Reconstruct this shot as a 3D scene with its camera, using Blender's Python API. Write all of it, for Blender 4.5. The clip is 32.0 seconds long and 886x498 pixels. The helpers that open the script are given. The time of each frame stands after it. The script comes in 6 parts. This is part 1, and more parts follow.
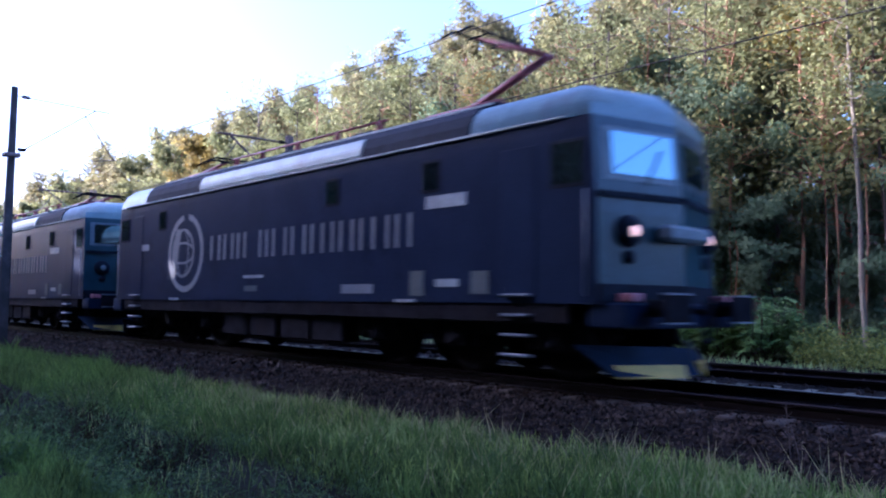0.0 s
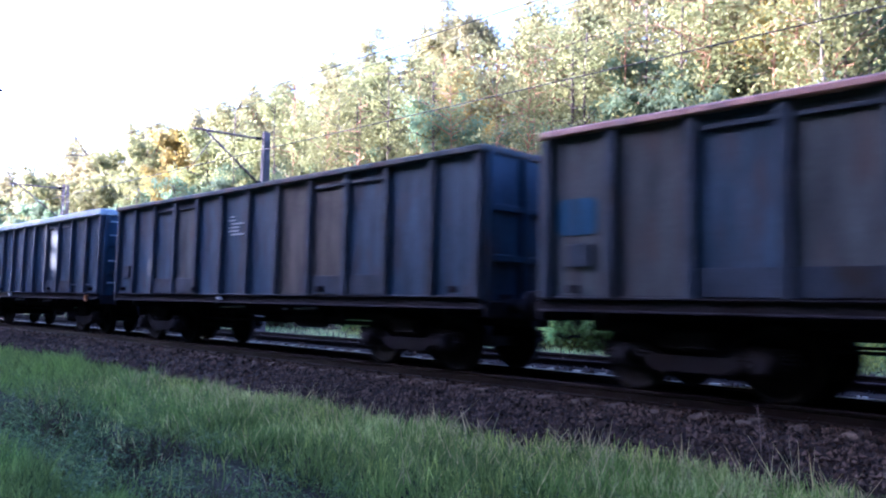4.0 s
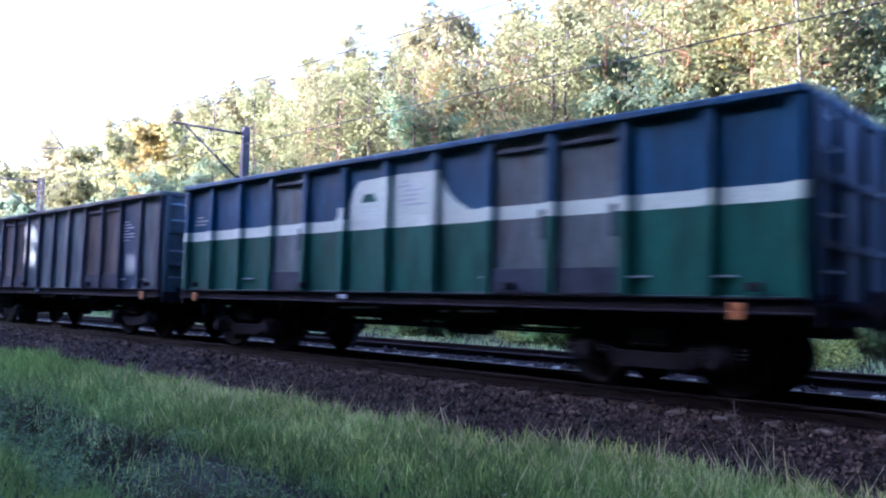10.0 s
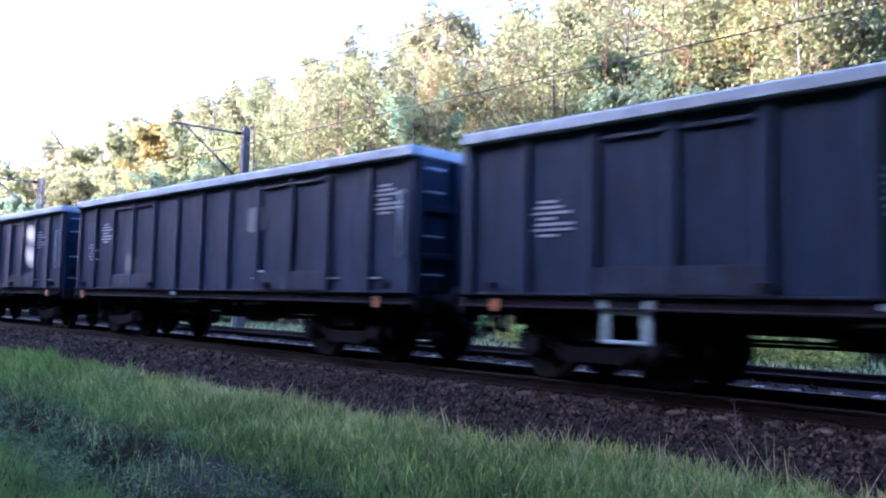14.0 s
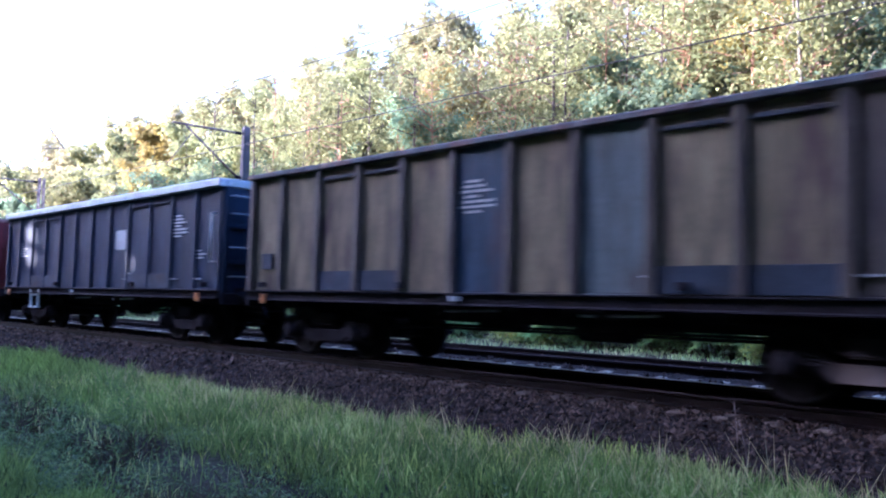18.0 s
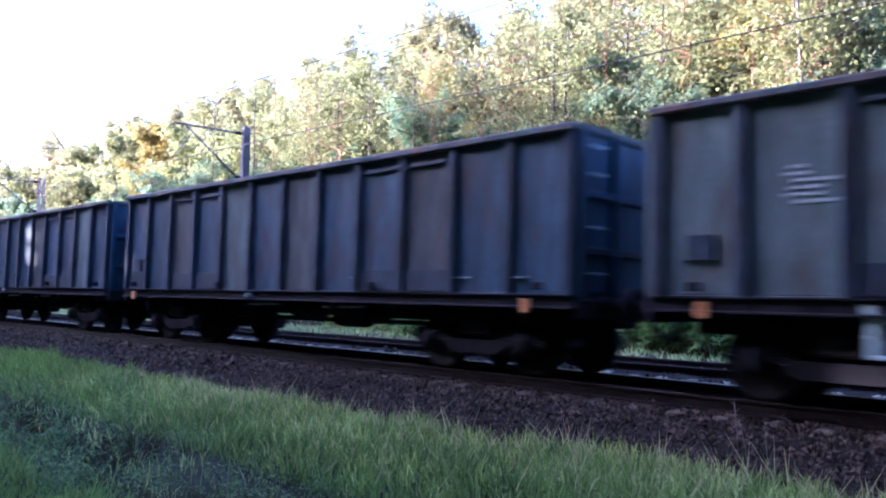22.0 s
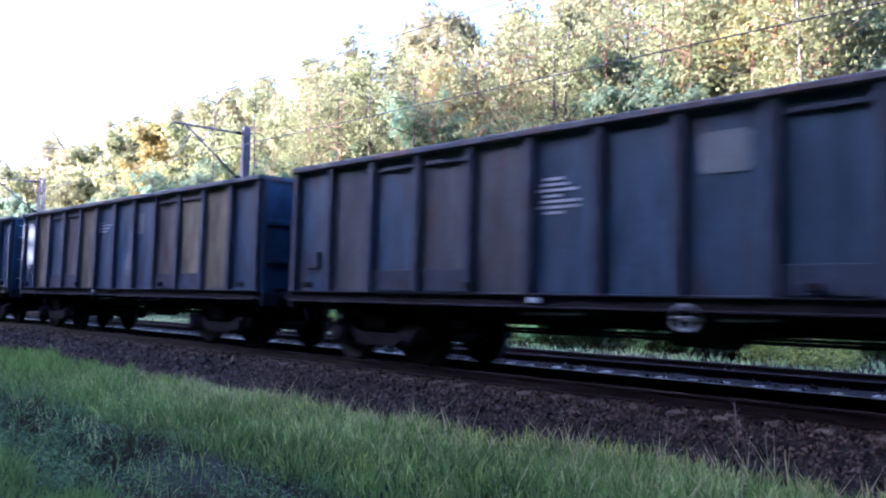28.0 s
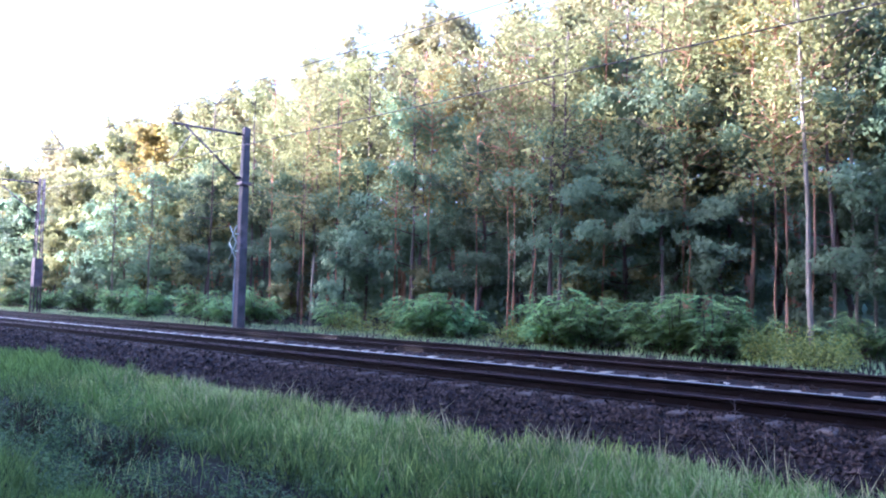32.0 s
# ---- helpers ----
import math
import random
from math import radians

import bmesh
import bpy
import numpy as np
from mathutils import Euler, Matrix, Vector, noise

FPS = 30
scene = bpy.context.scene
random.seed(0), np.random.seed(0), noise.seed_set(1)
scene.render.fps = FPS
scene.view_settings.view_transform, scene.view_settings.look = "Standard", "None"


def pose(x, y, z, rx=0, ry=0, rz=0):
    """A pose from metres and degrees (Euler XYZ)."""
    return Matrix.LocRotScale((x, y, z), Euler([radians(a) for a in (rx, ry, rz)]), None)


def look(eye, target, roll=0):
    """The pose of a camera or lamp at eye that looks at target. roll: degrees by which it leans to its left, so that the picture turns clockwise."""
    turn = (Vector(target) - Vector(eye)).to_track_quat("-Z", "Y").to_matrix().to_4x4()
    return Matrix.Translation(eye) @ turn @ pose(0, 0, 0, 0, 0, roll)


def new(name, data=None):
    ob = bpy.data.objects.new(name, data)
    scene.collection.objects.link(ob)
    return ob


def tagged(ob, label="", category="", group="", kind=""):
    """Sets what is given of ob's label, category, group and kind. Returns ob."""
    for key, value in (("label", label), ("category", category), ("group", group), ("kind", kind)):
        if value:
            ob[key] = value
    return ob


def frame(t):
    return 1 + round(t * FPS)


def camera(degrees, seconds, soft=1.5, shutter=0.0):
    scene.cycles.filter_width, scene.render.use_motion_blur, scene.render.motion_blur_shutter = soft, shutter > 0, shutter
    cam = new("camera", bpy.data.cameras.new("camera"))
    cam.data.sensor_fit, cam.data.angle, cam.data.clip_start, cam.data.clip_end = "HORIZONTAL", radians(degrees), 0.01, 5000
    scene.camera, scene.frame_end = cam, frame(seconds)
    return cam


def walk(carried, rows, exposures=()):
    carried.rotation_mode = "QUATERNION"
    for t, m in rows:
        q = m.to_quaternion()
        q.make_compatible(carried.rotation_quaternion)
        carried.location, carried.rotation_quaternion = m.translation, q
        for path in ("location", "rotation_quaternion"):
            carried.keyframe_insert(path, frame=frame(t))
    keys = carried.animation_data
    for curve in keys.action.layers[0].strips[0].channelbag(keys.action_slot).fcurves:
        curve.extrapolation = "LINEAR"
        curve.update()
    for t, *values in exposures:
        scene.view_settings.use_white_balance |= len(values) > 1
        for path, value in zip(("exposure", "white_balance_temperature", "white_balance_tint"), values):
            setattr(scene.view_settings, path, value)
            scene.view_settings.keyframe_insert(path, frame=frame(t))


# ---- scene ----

# ---------------------------------------------------------------- camera
EYE = Vector((0.0, 0.0, 1.06))


def aim(yaw, pitch, roll=1.318):
    """Camera pose: degrees to the left of the track's normal, upwards, and lean."""
    a, b = radians(yaw), radians(pitch)
    ahead = Vector((-math.sin(a) * math.cos(b), math.cos(a) * math.cos(b), math.sin(b)))
    return look(EYE, EYE + ahead, roll)


cam = camera(59.12, 32.0, soft=2.1, shutter=0.27)
walk(cam, [
    (0.0, aim(46.90, 4.09, 0.77)), (0.3, aim(45.92, 4.09, 0.82)), (0.5, aim(45.66, 4.10, 0.85)),
    (1.0, aim(45.10, 4.14, 0.90)), (1.5, aim(44.80, 4.10, 0.96)), (2.0, aim(45.17, 4.02, 1.01)),
    (2.5, aim(45.47, 4.01, 1.08)), (3.0, aim(45.65, 4.005, 1.14)), (3.5, aim(46.05, 3.985, 1.19)),
    (4.5, aim(43.6, 4.05, 1.05)), (5.5, aim(41.90, 4.07, 0.97)), (6.0, aim(43.20, 3.965, 1.15)),
    (6.5, aim(43.68, 3.775, 1.29)), (7.0, aim(43.73, 3.776)), (8.0, aim(43.75, 3.776)),
    (20.0, aim(43.79, 3.77)), (31.6, aim(43.80, 3.768)), (32.0, aim(43.80, 3.82)),
], exposures=[(0.0, 2.35, 4360, 37), (1.0, 3.0, 4360, 37), (2.0, 3.3, 4360, 37), (3.0, 3.5, 4360, 37), (5.0, 3.57, 4360, 37), (32.0, 3.57, 4360, 37)])

# ---------------------------------------------------------------- light
SUN_TO = Vector((-0.76, -0.65, 0.0)).normalized()
SUN_EL = radians(15.0)
world = bpy.data.worlds.new("sky")
scene.world = world
world.use_nodes = True
nt = world.node_tree
sky = nt.nodes.new("ShaderNodeTexSky")
sky.sky_type, sky.sun_disc = "NISHITA", False
sky.sun_elevation, sky.sun_rotation = SUN_EL, math.atan2(SUN_TO.x, SUN_TO.y)
sky.air_density, sky.dust_density, sky.ozone_density = 1.0, 5.0, 1.0
nt.links.new(sky.outputs[0], nt.nodes["Background"].inputs[0])
nt.nodes["Background"].inputs[1].default_value = 0.15
sun = new("sun", bpy.data.lights.new("sun", "SUN"))
sun.data.energy, sun.data.angle, sun.data.color = 4.4, radians(0.55), (1.0, 0.80, 0.49)
to_sun = Vector((SUN_TO.x * math.cos(SUN_EL), SUN_TO.y * math.cos(SUN_EL), math.sin(SUN_EL)))
sun.matrix_world = look(to_sun * 100, (0, 0, 0))

# ---------------------------------------------------------------- plan
TRACK, TRACK2 = 9.77, 13.67          # centre lines of the two tracks; rail heads lie at z = 0
PITCH = 14.04                        # a wagon over its buffers
HALF = 6.48                          # half a wagon's body


def run(t):
    """How far the train has come, in metres along the track, at t seconds."""
    drift = 1.6522e-05 * t ** 4 - 8.8541e-04 * t ** 3 + 0.023534 * t ** 2 - 0.449094 * t + 13.1389
    return 19.75 * t + drift


# ---------------------------------------------------------------- materials
def surface(name, colour, rough=0.7, metal=0.0, spots=0.35, scale=3.0, fine=40.0, bump=0.2, dirt=None, dirt_at=0.55,
            vary=0.12, spec=0.5, stretch=(1, 1, 1), distance=0.02, islands=False):
    """Paint, stone, wood or soil: two scales of variation, dirt patches, bump and a shift from object to object."""
    m = bpy.data.materials.new(name)
    m.use_nodes = True
    n, l = m.node_tree.nodes, m.node_tree.links
    b = n["Principled BSDF"]
    co = n.new("ShaderNodeTexCoord")
    mp = n.new("ShaderNodeMapping")
    mp.inputs["Scale"].default_value = stretch
    l.new(co.outputs["Object"], mp.inputs[0])
    info = n.new("ShaderNodeObjectInfo")
    off = n.new("ShaderNodeVectorMath")
    off.operation = "ADD"
    sc = n.new("ShaderNodeMath")
    sc.operation = "MULTIPLY"
    sc.inputs[1].default_value = 37.0
    l.new(info.outputs["Random"], sc.inputs[0])
    l.new(mp.outputs[0], off.inputs[0])
    l.new(sc.outputs[0], off.inputs[1])
    big = n.new("ShaderNodeTexNoise")
    big.inputs["Scale"].default_value, big.inputs["Detail"].default_value = scale, 5
    small = n.new("ShaderNodeTexNoise")
    small.inputs["Scale"].default_value, small.inputs["Detail"].default_value = fine, 4
    l.new(off.outputs[0], big.inputs["Vector"])
    l.new(off.outputs[0], small.inputs["Vector"])
    dark = [c * (1 - spots) for c in colour] + [1]
    lite = [min(1, c * (1 + spots)) for c in colour] + [1]
    mix = n.new("ShaderNodeMix")
    mix.data_type = "RGBA"
    mix.inputs[6].default_value, mix.inputs[7].default_value = dark, lite
    r1 = n.new("ShaderNodeMapRange")
    r1.inputs[1].default_value, r1.inputs[2].default_value = 0.3, 0.7
    l.new(big.outputs[0], r1.inputs[0])
    l.new(r1.outputs[0], mix.inputs[0])
    grain = n.new("ShaderNodeMix")
    grain.data_type, grain.blend_type = "RGBA", "MULTIPLY"
    grain.inputs[0].default_value = 0.5
    r2 = n.new("ShaderNodeMapRange")
    r2.inputs[1].default_value, r2.inputs[2].default_value, r2.inputs[3].default_value, r2.inputs[4].default_value = 0.3, 0.7, 0.55, 1.35
    l.new(small.outputs[0], r2.inputs[0])
    l.new(mix.outputs[2], grain.inputs[6])
    l.new(r2.outputs[0], grain.inputs[7])
    last = grain.outputs[2]
    if dirt:
        d = n.new("ShaderNodeMix")
        d.data_type = "RGBA"
        d.inputs[7].default_value = (*dirt, 1)
        nd = n.new("ShaderNodeTexNoise")
        nd.inputs["Scale"].default_value, nd.inputs["Detail"].default_value = scale * 0.6, 8
        nd.inputs["Roughness"].default_value = 0.65
        l.new(off.outputs[0], nd.inputs["Vector"])
        r3 = n.new("ShaderNodeMapRange")
        r3.inputs[1].default_value, r3.inputs[2].default_value = dirt_at - 0.08, dirt_at + 0.12
        l.new(nd.outputs[0], r3.inputs[0])
        l.new(r3.outputs[0], d.inputs[0])
        l.new(last, d.inputs[6])
        last = d.outputs[2]
    hsv = n.new("ShaderNodeHueSaturation")
    r4 = n.new("ShaderNodeMapRange")
    r4.inputs[3].default_value, r4.inputs[4].default_value = 1 - vary, 1 + vary
    l.new(n.new("ShaderNodeNewGeometry").outputs["Random Per Island"] if islands else info.outputs["Random"], r4.inputs[0])
    l.new(r4.outputs[0], hsv.inputs["Value"])
    l.new(last, hsv.inputs["Color"])
    l.new(hsv.outputs[0], b.inputs["Base Color"])
    b.inputs["Roughness"].default_value, b.inputs["Metallic"].default_value = rough, metal
    b.inputs["Specular IOR Level"].default_value = spec
    if bump:
        bp = n.new("ShaderNodeBump")
        bp.inputs["Strength"].default_value, bp.inputs["Distance"].default_value = bump, distance
        l.new(small.outputs[0], bp.inputs["Height"])
        l.new(bp.outputs[0], b.inputs["Normal"])
    return m


def foliage(name, colour, spread=0.16, clear=0.35, patch=None):
    """Leaves or blades: each island its own shade, some light passes through."""
    m = bpy.data.materials.new(name)
    m.use_nodes = True
    n, l = m.node_tree.nodes, m.node_tree.links
    b = n["Principled BSDF"]
    geo = n.new("ShaderNodeNewGeometry")
    info = n.new("ShaderNodeObjectInfo")
    ramp = n.new("ShaderNodeValToRGB")
    e = ramp.color_ramp.elements
    e[0].color = [c * (1 - spread) for c in colour] + [1]
    e[1].color = (min(1, colour[0] * (1 + spread * 1.7)), min(1, colour[1] * (1 + spread)), colour[2] * (1 + spread * 0.3), 1)
    l.new(geo.outputs["Random Per Island"], ramp.inputs[0])
    hsv = n.new("ShaderNodeHueSaturation")
    r = n.new("ShaderNodeMapRange")
    r.inputs[3].default_value, r.inputs[4].default_value = 0.75, 1.25
    l.new(info.outputs["Random"], r.inputs[0])
    l.new(r.outputs[0], hsv.inputs["Value"])
    r5 = n.new("ShaderNodeMapRange")
    r5.inputs[3].default_value, r5.inputs[4].default_value = 0.492, 0.515
    l.new(info.outputs["Random"], r5.inputs[0])
    l.new(r5.outputs[0], hsv.inputs["Hue"])
    last = ramp.outputs[0]
    if patch:
        co = n.new("ShaderNodeTexCoord")
        no = n.new("ShaderNodeTexNoise")
        no.inputs["Scale"].default_value, no.inputs["Detail"].default_value = 0.55, 4
        l.new(co.outputs["Object"], no.inputs["Vector"])
        pr = n.new("ShaderNodeMapRange")
        pr.inputs[1].default_value, pr.inputs[2].default_value = 0.42, 0.62
        l.new(no.outputs[0], pr.inputs[0])
        pm = n.new("ShaderNodeMix")
        pm.data_type = "RGBA"
        pm.inputs[7].default_value = (*patch, 1)
        half = n.new("ShaderNodeMath")
        half.operation = "MULTIPLY"
        share = n.new("ShaderNodeMapRange")
        share.inputs[3].default_value, share.inputs[4].default_value = 0.25, 1.0
        l.new(geo.outputs["Random Per Island"], share.inputs[0])
        l.new(pr.outputs[0], half.inputs[0])
        l.new(share.outputs[0], half.inputs[1])
        l.new(half.outputs[0], pm.inputs[0])
        l.new(last, pm.inputs[6])
        last = pm.outputs[2]
    l.new(last, hsv.inputs["Color"])
    l.new(hsv.outputs[0], b.inputs["Base Color"])
    b.inputs["Roughness"].default_value = 0.6
    b.inputs["Specular IOR Level"].default_value = 0.12
    if clear:
        tr = n.new("ShaderNodeBsdfTranslucent")
        l.new(hsv.outputs[0], tr.inputs[0])
        ad = n.new("ShaderNodeMixShader")
        ad.inputs[0].default_value = clear
        l.new(b.outputs[0], ad.inputs[1])
        l.new(tr.outputs[0], ad.inputs[2])
        l.new(ad.outputs[0], n["Material Output"].inputs[0])
    return m


def glowing(name, colour, strength):
    m = bpy.data.materials.new(name)
    m.use_nodes = True
    b = m.node_tree.nodes["Principled BSDF"]
    b.inputs["Base Color"].default_value = (*colour, 1)
    b.inputs["Emission Color"].default_value = (*colour, 1)
    b.inputs["Emission Strength"].default_value = strength
    return m


SOOT = (0.0155, 0.014, 0.017)
M = dict(
    black=surface("black_wagon_paint", (0.0140, 0.0225, 0.040), 0.6, spec=0.1, dirt=(0.021, 0.021, 0.026), dirt_at=0.62, bump=0.1, stretch=(1.5, 1, 0.4)),
    navy=surface("navy_wagon_paint", (0.0262, 0.0435, 0.0650), 0.55, spec=0.1, dirt=(0.0400, 0.0275, 0.0250), dirt_at=0.6, bump=0.1, stretch=(1.5, 1, 0.4)),
    brown=surface("brown_wagon_paint", (0.0620, 0.0545, 0.0460), 0.65, spec=0.1, dirt=(0.0275, 0.0250, 0.0275), dirt_at=0.55, bump=0.1, stretch=(1.5, 1, 0.4)),
    plum=surface("dull_plum_wagon_paint", (0.0440, 0.0485, 0.0505), 0.65, spec=0.1, dirt=(0.0550, 0.0350, 0.0275), dirt_at=0.6, bump=0.1, stretch=(1.5, 1, 0.4)),
    grey=surface("grey_wagon_paint", (0.0740, 0.0930, 0.0930), 0.65, spec=0.1, dirt=(0.0500, 0.0350, 0.0275), dirt_at=0.6, bump=0.1, stretch=(1.5, 1, 0.4)),
    beige=surface("beige_brown_wagon_paint", (0.138, 0.110, 0.068), 0.7, spec=0.1, dirt=(0.0500, 0.0375, 0.0350), dirt_at=0.58, bump=0.1, stretch=(1.5, 1, 0.4)),
    khaki=surface("khaki_grey_wagon_paint", (0.106, 0.108, 0.078), 0.7, spec=0.1, dirt=(0.0500, 0.0425, 0.0380), dirt_at=0.58, bump=0.1, stretch=(1.5, 1, 0.4)),
    ochre=surface("rusty_ochre_wagon_paint", (0.116, 0.102, 0.062), 0.7, spec=0.1, dirt=(0.0450, 0.0300, 0.0300), dirt_at=0.56, bump=0.1, stretch=(1.5, 1, 0.4)),
    red=surface("oxide_red_wagon_paint", (0.1500, 0.0330, 0.0280), 0.7, spec=0.1, dirt=(0.0600, 0.0225, 0.0225), dirt_at=0.6, bump=0.1, stretch=(1.5, 1, 0.4)),
    blue=surface("blue_wagon_paint", (0.0085, 0.042, 0.083), 0.5, spec=0.1, dirt=(0.0250, 0.0400, 0.0600), dirt_at=0.64, bump=0.1, stretch=(1.5, 1, 0.4)),
    green=surface("green_wagon_paint", (0.0105, 0.058, 0.041), 0.5, spec=0.1, dirt=(0.0250, 0.0400, 0.0300), dirt_at=0.64, bump=0.1, stretch=(1.5, 1, 0.4)),
    white=surface("off_white_wagon_paint", (0.36, 0.425, 0.34), 0.6, dirt=(0.25, 0.27, 0.21), dirt_at=0.68, spots=0.1, bump=0.05),
    mark=surface("white_lettering_paint", (0.24, 0.26, 0.27), 0.6, spots=0.2, bump=0.0),
    fadedmark=surface("faded_lettering_paint", (0.10, 0.125, 0.125), 0.6, spots=0.3, bump=0.0),
    pale_step=surface("pale_grey_green_step_paint", (0.27, 0.33, 0.33), 0.5, spots=0.2, bump=0.05),
    pale=surface("pale_repaint_patch", (0.062, 0.078, 0.080), 0.6, spots=0.2, bump=0.0),
    yellowpatch=surface("yellow_repaint_patch", (0.30, 0.26, 0.10), 0.6, spots=0.2, bump=0.0),
    # dark tone puts shade on the posts; also paints dark door parts and boards
    rib=surface("grimy_post_shade_paint", (0.0215, 0.0285, 0.0405), 0.7, spec=0.12, dirt=(0.020, 0.016, 0.014), dirt_at=0.6, bump=0.1),
    rim=surface("light_grey_rim_steel", (0.25, 0.29, 0.3), 0.45, dirt=(0.2, 0.19, 0.19), dirt_at=0.66, spots=0.2, bump=0.05),
    rimdark=surface("worn_dark_rim_steel", (0.048, 0.054, 0.056), 0.8, spec=0.2, dirt=(0.10, 0.06, 0.05), dirt_at=0.55, bump=0.1),
    rimrust=surface("rusty_rim_steel", (0.24, 0.12, 0.085), 0.65, dirt=(0.12, 0.10, 0.10), dirt_at=0.6, bump=0.1),
    running=surface("sooty_running_gear_steel", SOOT, 0.9, spec=0.05, dirt=(0.016, 0.012, 0.011), dirt_at=0.6),
    wheel=surface("dark_wheel_steel", (0.013, 0.0115, 0.013), 0.8, spec=0.08),
    orange=surface("orange_warning_paint", (0.34, 0.125, 0.03), 0.5, spots=0.15, bump=0),
    loco=surface("black_blue_gloss_loco_paint", (0.0175, 0.0245, 0.048), 0.3, spec=0.04, spots=0.15, dirt=(0.006, 0.008, 0.018), dirt_at=0.66, bump=0.02, scale=1.2),
    face=surface("slate_grey_loco_front_paint", (0.028, 0.060, 0.074), 0.3, spec=0.3, spots=0.15, bump=0.02),
    roof=surface("grey_green_loco_roof_paint", (0.21, 0.28, 0.27), 0.4, spots=0.15, dirt=(0.16, 0.17, 0.17), dirt_at=0.62, bump=0.05),
    frame=surface("pale_grey_window_frame_paint", (0.16, 0.19, 0.20), 0.45, spots=0.15, bump=0.02),
    roofdark=surface("dark_roof_louvre_paint", (0.012, 0.014, 0.022), 0.8, spec=0.15, bump=0.05),
    silver=surface("silver_lettering_film", (0.17, 0.18, 0.20), 0.4, spots=0.1, bump=0),
    panto=surface("red_brown_pantograph_paint", (0.22, 0.05, 0.055), 0.5),
    yellow=surface("yellow_plough_paint", (0.55, 0.38, 0.06), 0.55),
    plough=surface("blue_grey_plough_paint", (0.01, 0.019, 0.038), 0.6, spec=0.15),
    redpaint=surface("red_buffer_plate_paint", (0.40, 0.15, 0.16), 0.5),
    lamp=glowing("warm_headlight_glass", (1.0, 0.58, 0.36), 0.34),
    rail=surface("brown_rail_steel", (0.011, 0.0075, 0.0065), 0.55, spec=0.08, metal=0.2, fine=60, spots=0.25),
    railhead=surface("worn_shiny_rail_head", (0.29, 0.26, 0.20), 0.45, metal=0.9, spots=0.12, bump=0),
    railheaddull=surface("dull_rail_head", (0.045, 0.034, 0.032), 0.9, spec=0.05, metal=0.0, spots=0.15, bump=0),
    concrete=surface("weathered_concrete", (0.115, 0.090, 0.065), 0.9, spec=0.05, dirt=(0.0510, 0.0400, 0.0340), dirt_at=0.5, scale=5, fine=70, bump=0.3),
    # whitish concrete, paled further by grazing sky light put into its colour
    paleconcrete=surface("sky_pale_weathered_concrete", (0.27, 0.235, 0.165), 0.8, spec=0.1, dirt=(0.24, 0.20, 0.16), dirt_at=0.62, scale=5, fine=70, bump=0.3),
    mast=surface("grey_concrete_mast", (0.072, 0.059, 0.051), 0.85, scale=2, fine=50, bump=0.2, dirt=(0.16, 0.12, 0.11), dirt_at=0.6),
    steel=surface("rusty_galvanised_steel", (0.15, 0.11, 0.10), 0.6, metal=0.4),
    wire=surface("copper_wire_dark", (0.055, 0.045, 0.04), 0.5, metal=0.6, bump=0),
    ballast=surface("brown_grey_ballast", (0.0195, 0.0138, 0.0115), 0.95, spec=0.08, scale=6, fine=22, bump=1.0, spots=0.5, distance=0.06),
    stone=surface("brown_grey_ballast_stone", (0.043, 0.029, 0.0205), 0.75, spec=0.08, islands=True, vary=0.95, scale=4, fine=30, bump=0.3, spots=0.45),
    soil=surface("grassy_soil", (0.021, 0.023, 0.013), 0.95, spec=0.08, scale=0.9, fine=14, bump=0.8, dirt=(0.014, 0.0135, 0.009), dirt_at=0.54, distance=0.08),
    bark=surface("brown_bark", (0.1, 0.072, 0.057), 0.95, scale=3, fine=26, bump=0.9, stretch=(1, 1, 0.25), distance=0.04),
    pinebark=surface("orange_pine_bark", (0.30, 0.150, 0.078), 0.9, scale=3, fine=20, bump=0.8, stretch=(1, 1, 0.3), distance=0.04, dirt=(0.13, 0.085, 0.065), dirt_at=0.57),
    palebark=surface("pale_grey_bark", (0.155, 0.130, 0.090), 0.9, scale=2.5, fine=22, bump=0.6, stretch=(1, 1, 0.4), dirt=(0.14, 0.11, 0.09), dirt_at=0.64, distance=0.03),
    leaf=foliage("broad_leaves", (0.214, 0.222, 0.090), 0.12, clear=0.6),
    # darker than the other leaves so the unseen wood passes less light
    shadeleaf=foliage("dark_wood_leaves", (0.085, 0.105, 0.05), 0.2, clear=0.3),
    leaf2=foliage("blue_green_leaves", (0.146, 0.205, 0.116), 0.12, clear=0.6),
    needle=foliage("pine_needles", (0.240, 0.228, 0.104), 0.12, clear=0.6),
    # the yellow partly stands for warm low sun on the crowns
    yellowleaf=foliage("yellowing_sun_warm_leaves", (0.325, 0.272, 0.070), 0.14, clear=0.6),
    bush=foliage("elder_leaves", (0.175, 0.295, 0.118), 0.35, clear=0.4),
    grass=foliage("grass_blades", (0.100, 0.165, 0.053), 0.6, 0.4, (0.20, 0.29, 0.06)),
    # seed stalks, coloured pale enough to pass for glints on the blades
    grass2=foliage("dry_glint_grass_stalks", (0.42, 0.44, 0.24), 0.4),
    # lighter than the meadow, to put highlights on the tall blades
    tall=foliage("tall_grass_blades", (0.21, 0.31, 0.085), 0.7, 0.4, (0.48, 0.52, 0.20)),
    verge=foliage("short_verge_grass", (0.20, 0.31, 0.15), 0.4, 0.4, (0.28, 0.27, 0.15)),
    heath=foliage("dark_ditch_herbs", (0.036, 0.040, 0.022), 0.7, 0.2),
    weed=foliage("ditch_weed_leaves", (0.075, 0.125, 0.05), 0.5),
    goldenrod=foliage("yellow_green_herbs", (0.165, 0.21, 0.055), 0.4),
)
glass = bpy.data.materials.new("dark_tinted_glass")
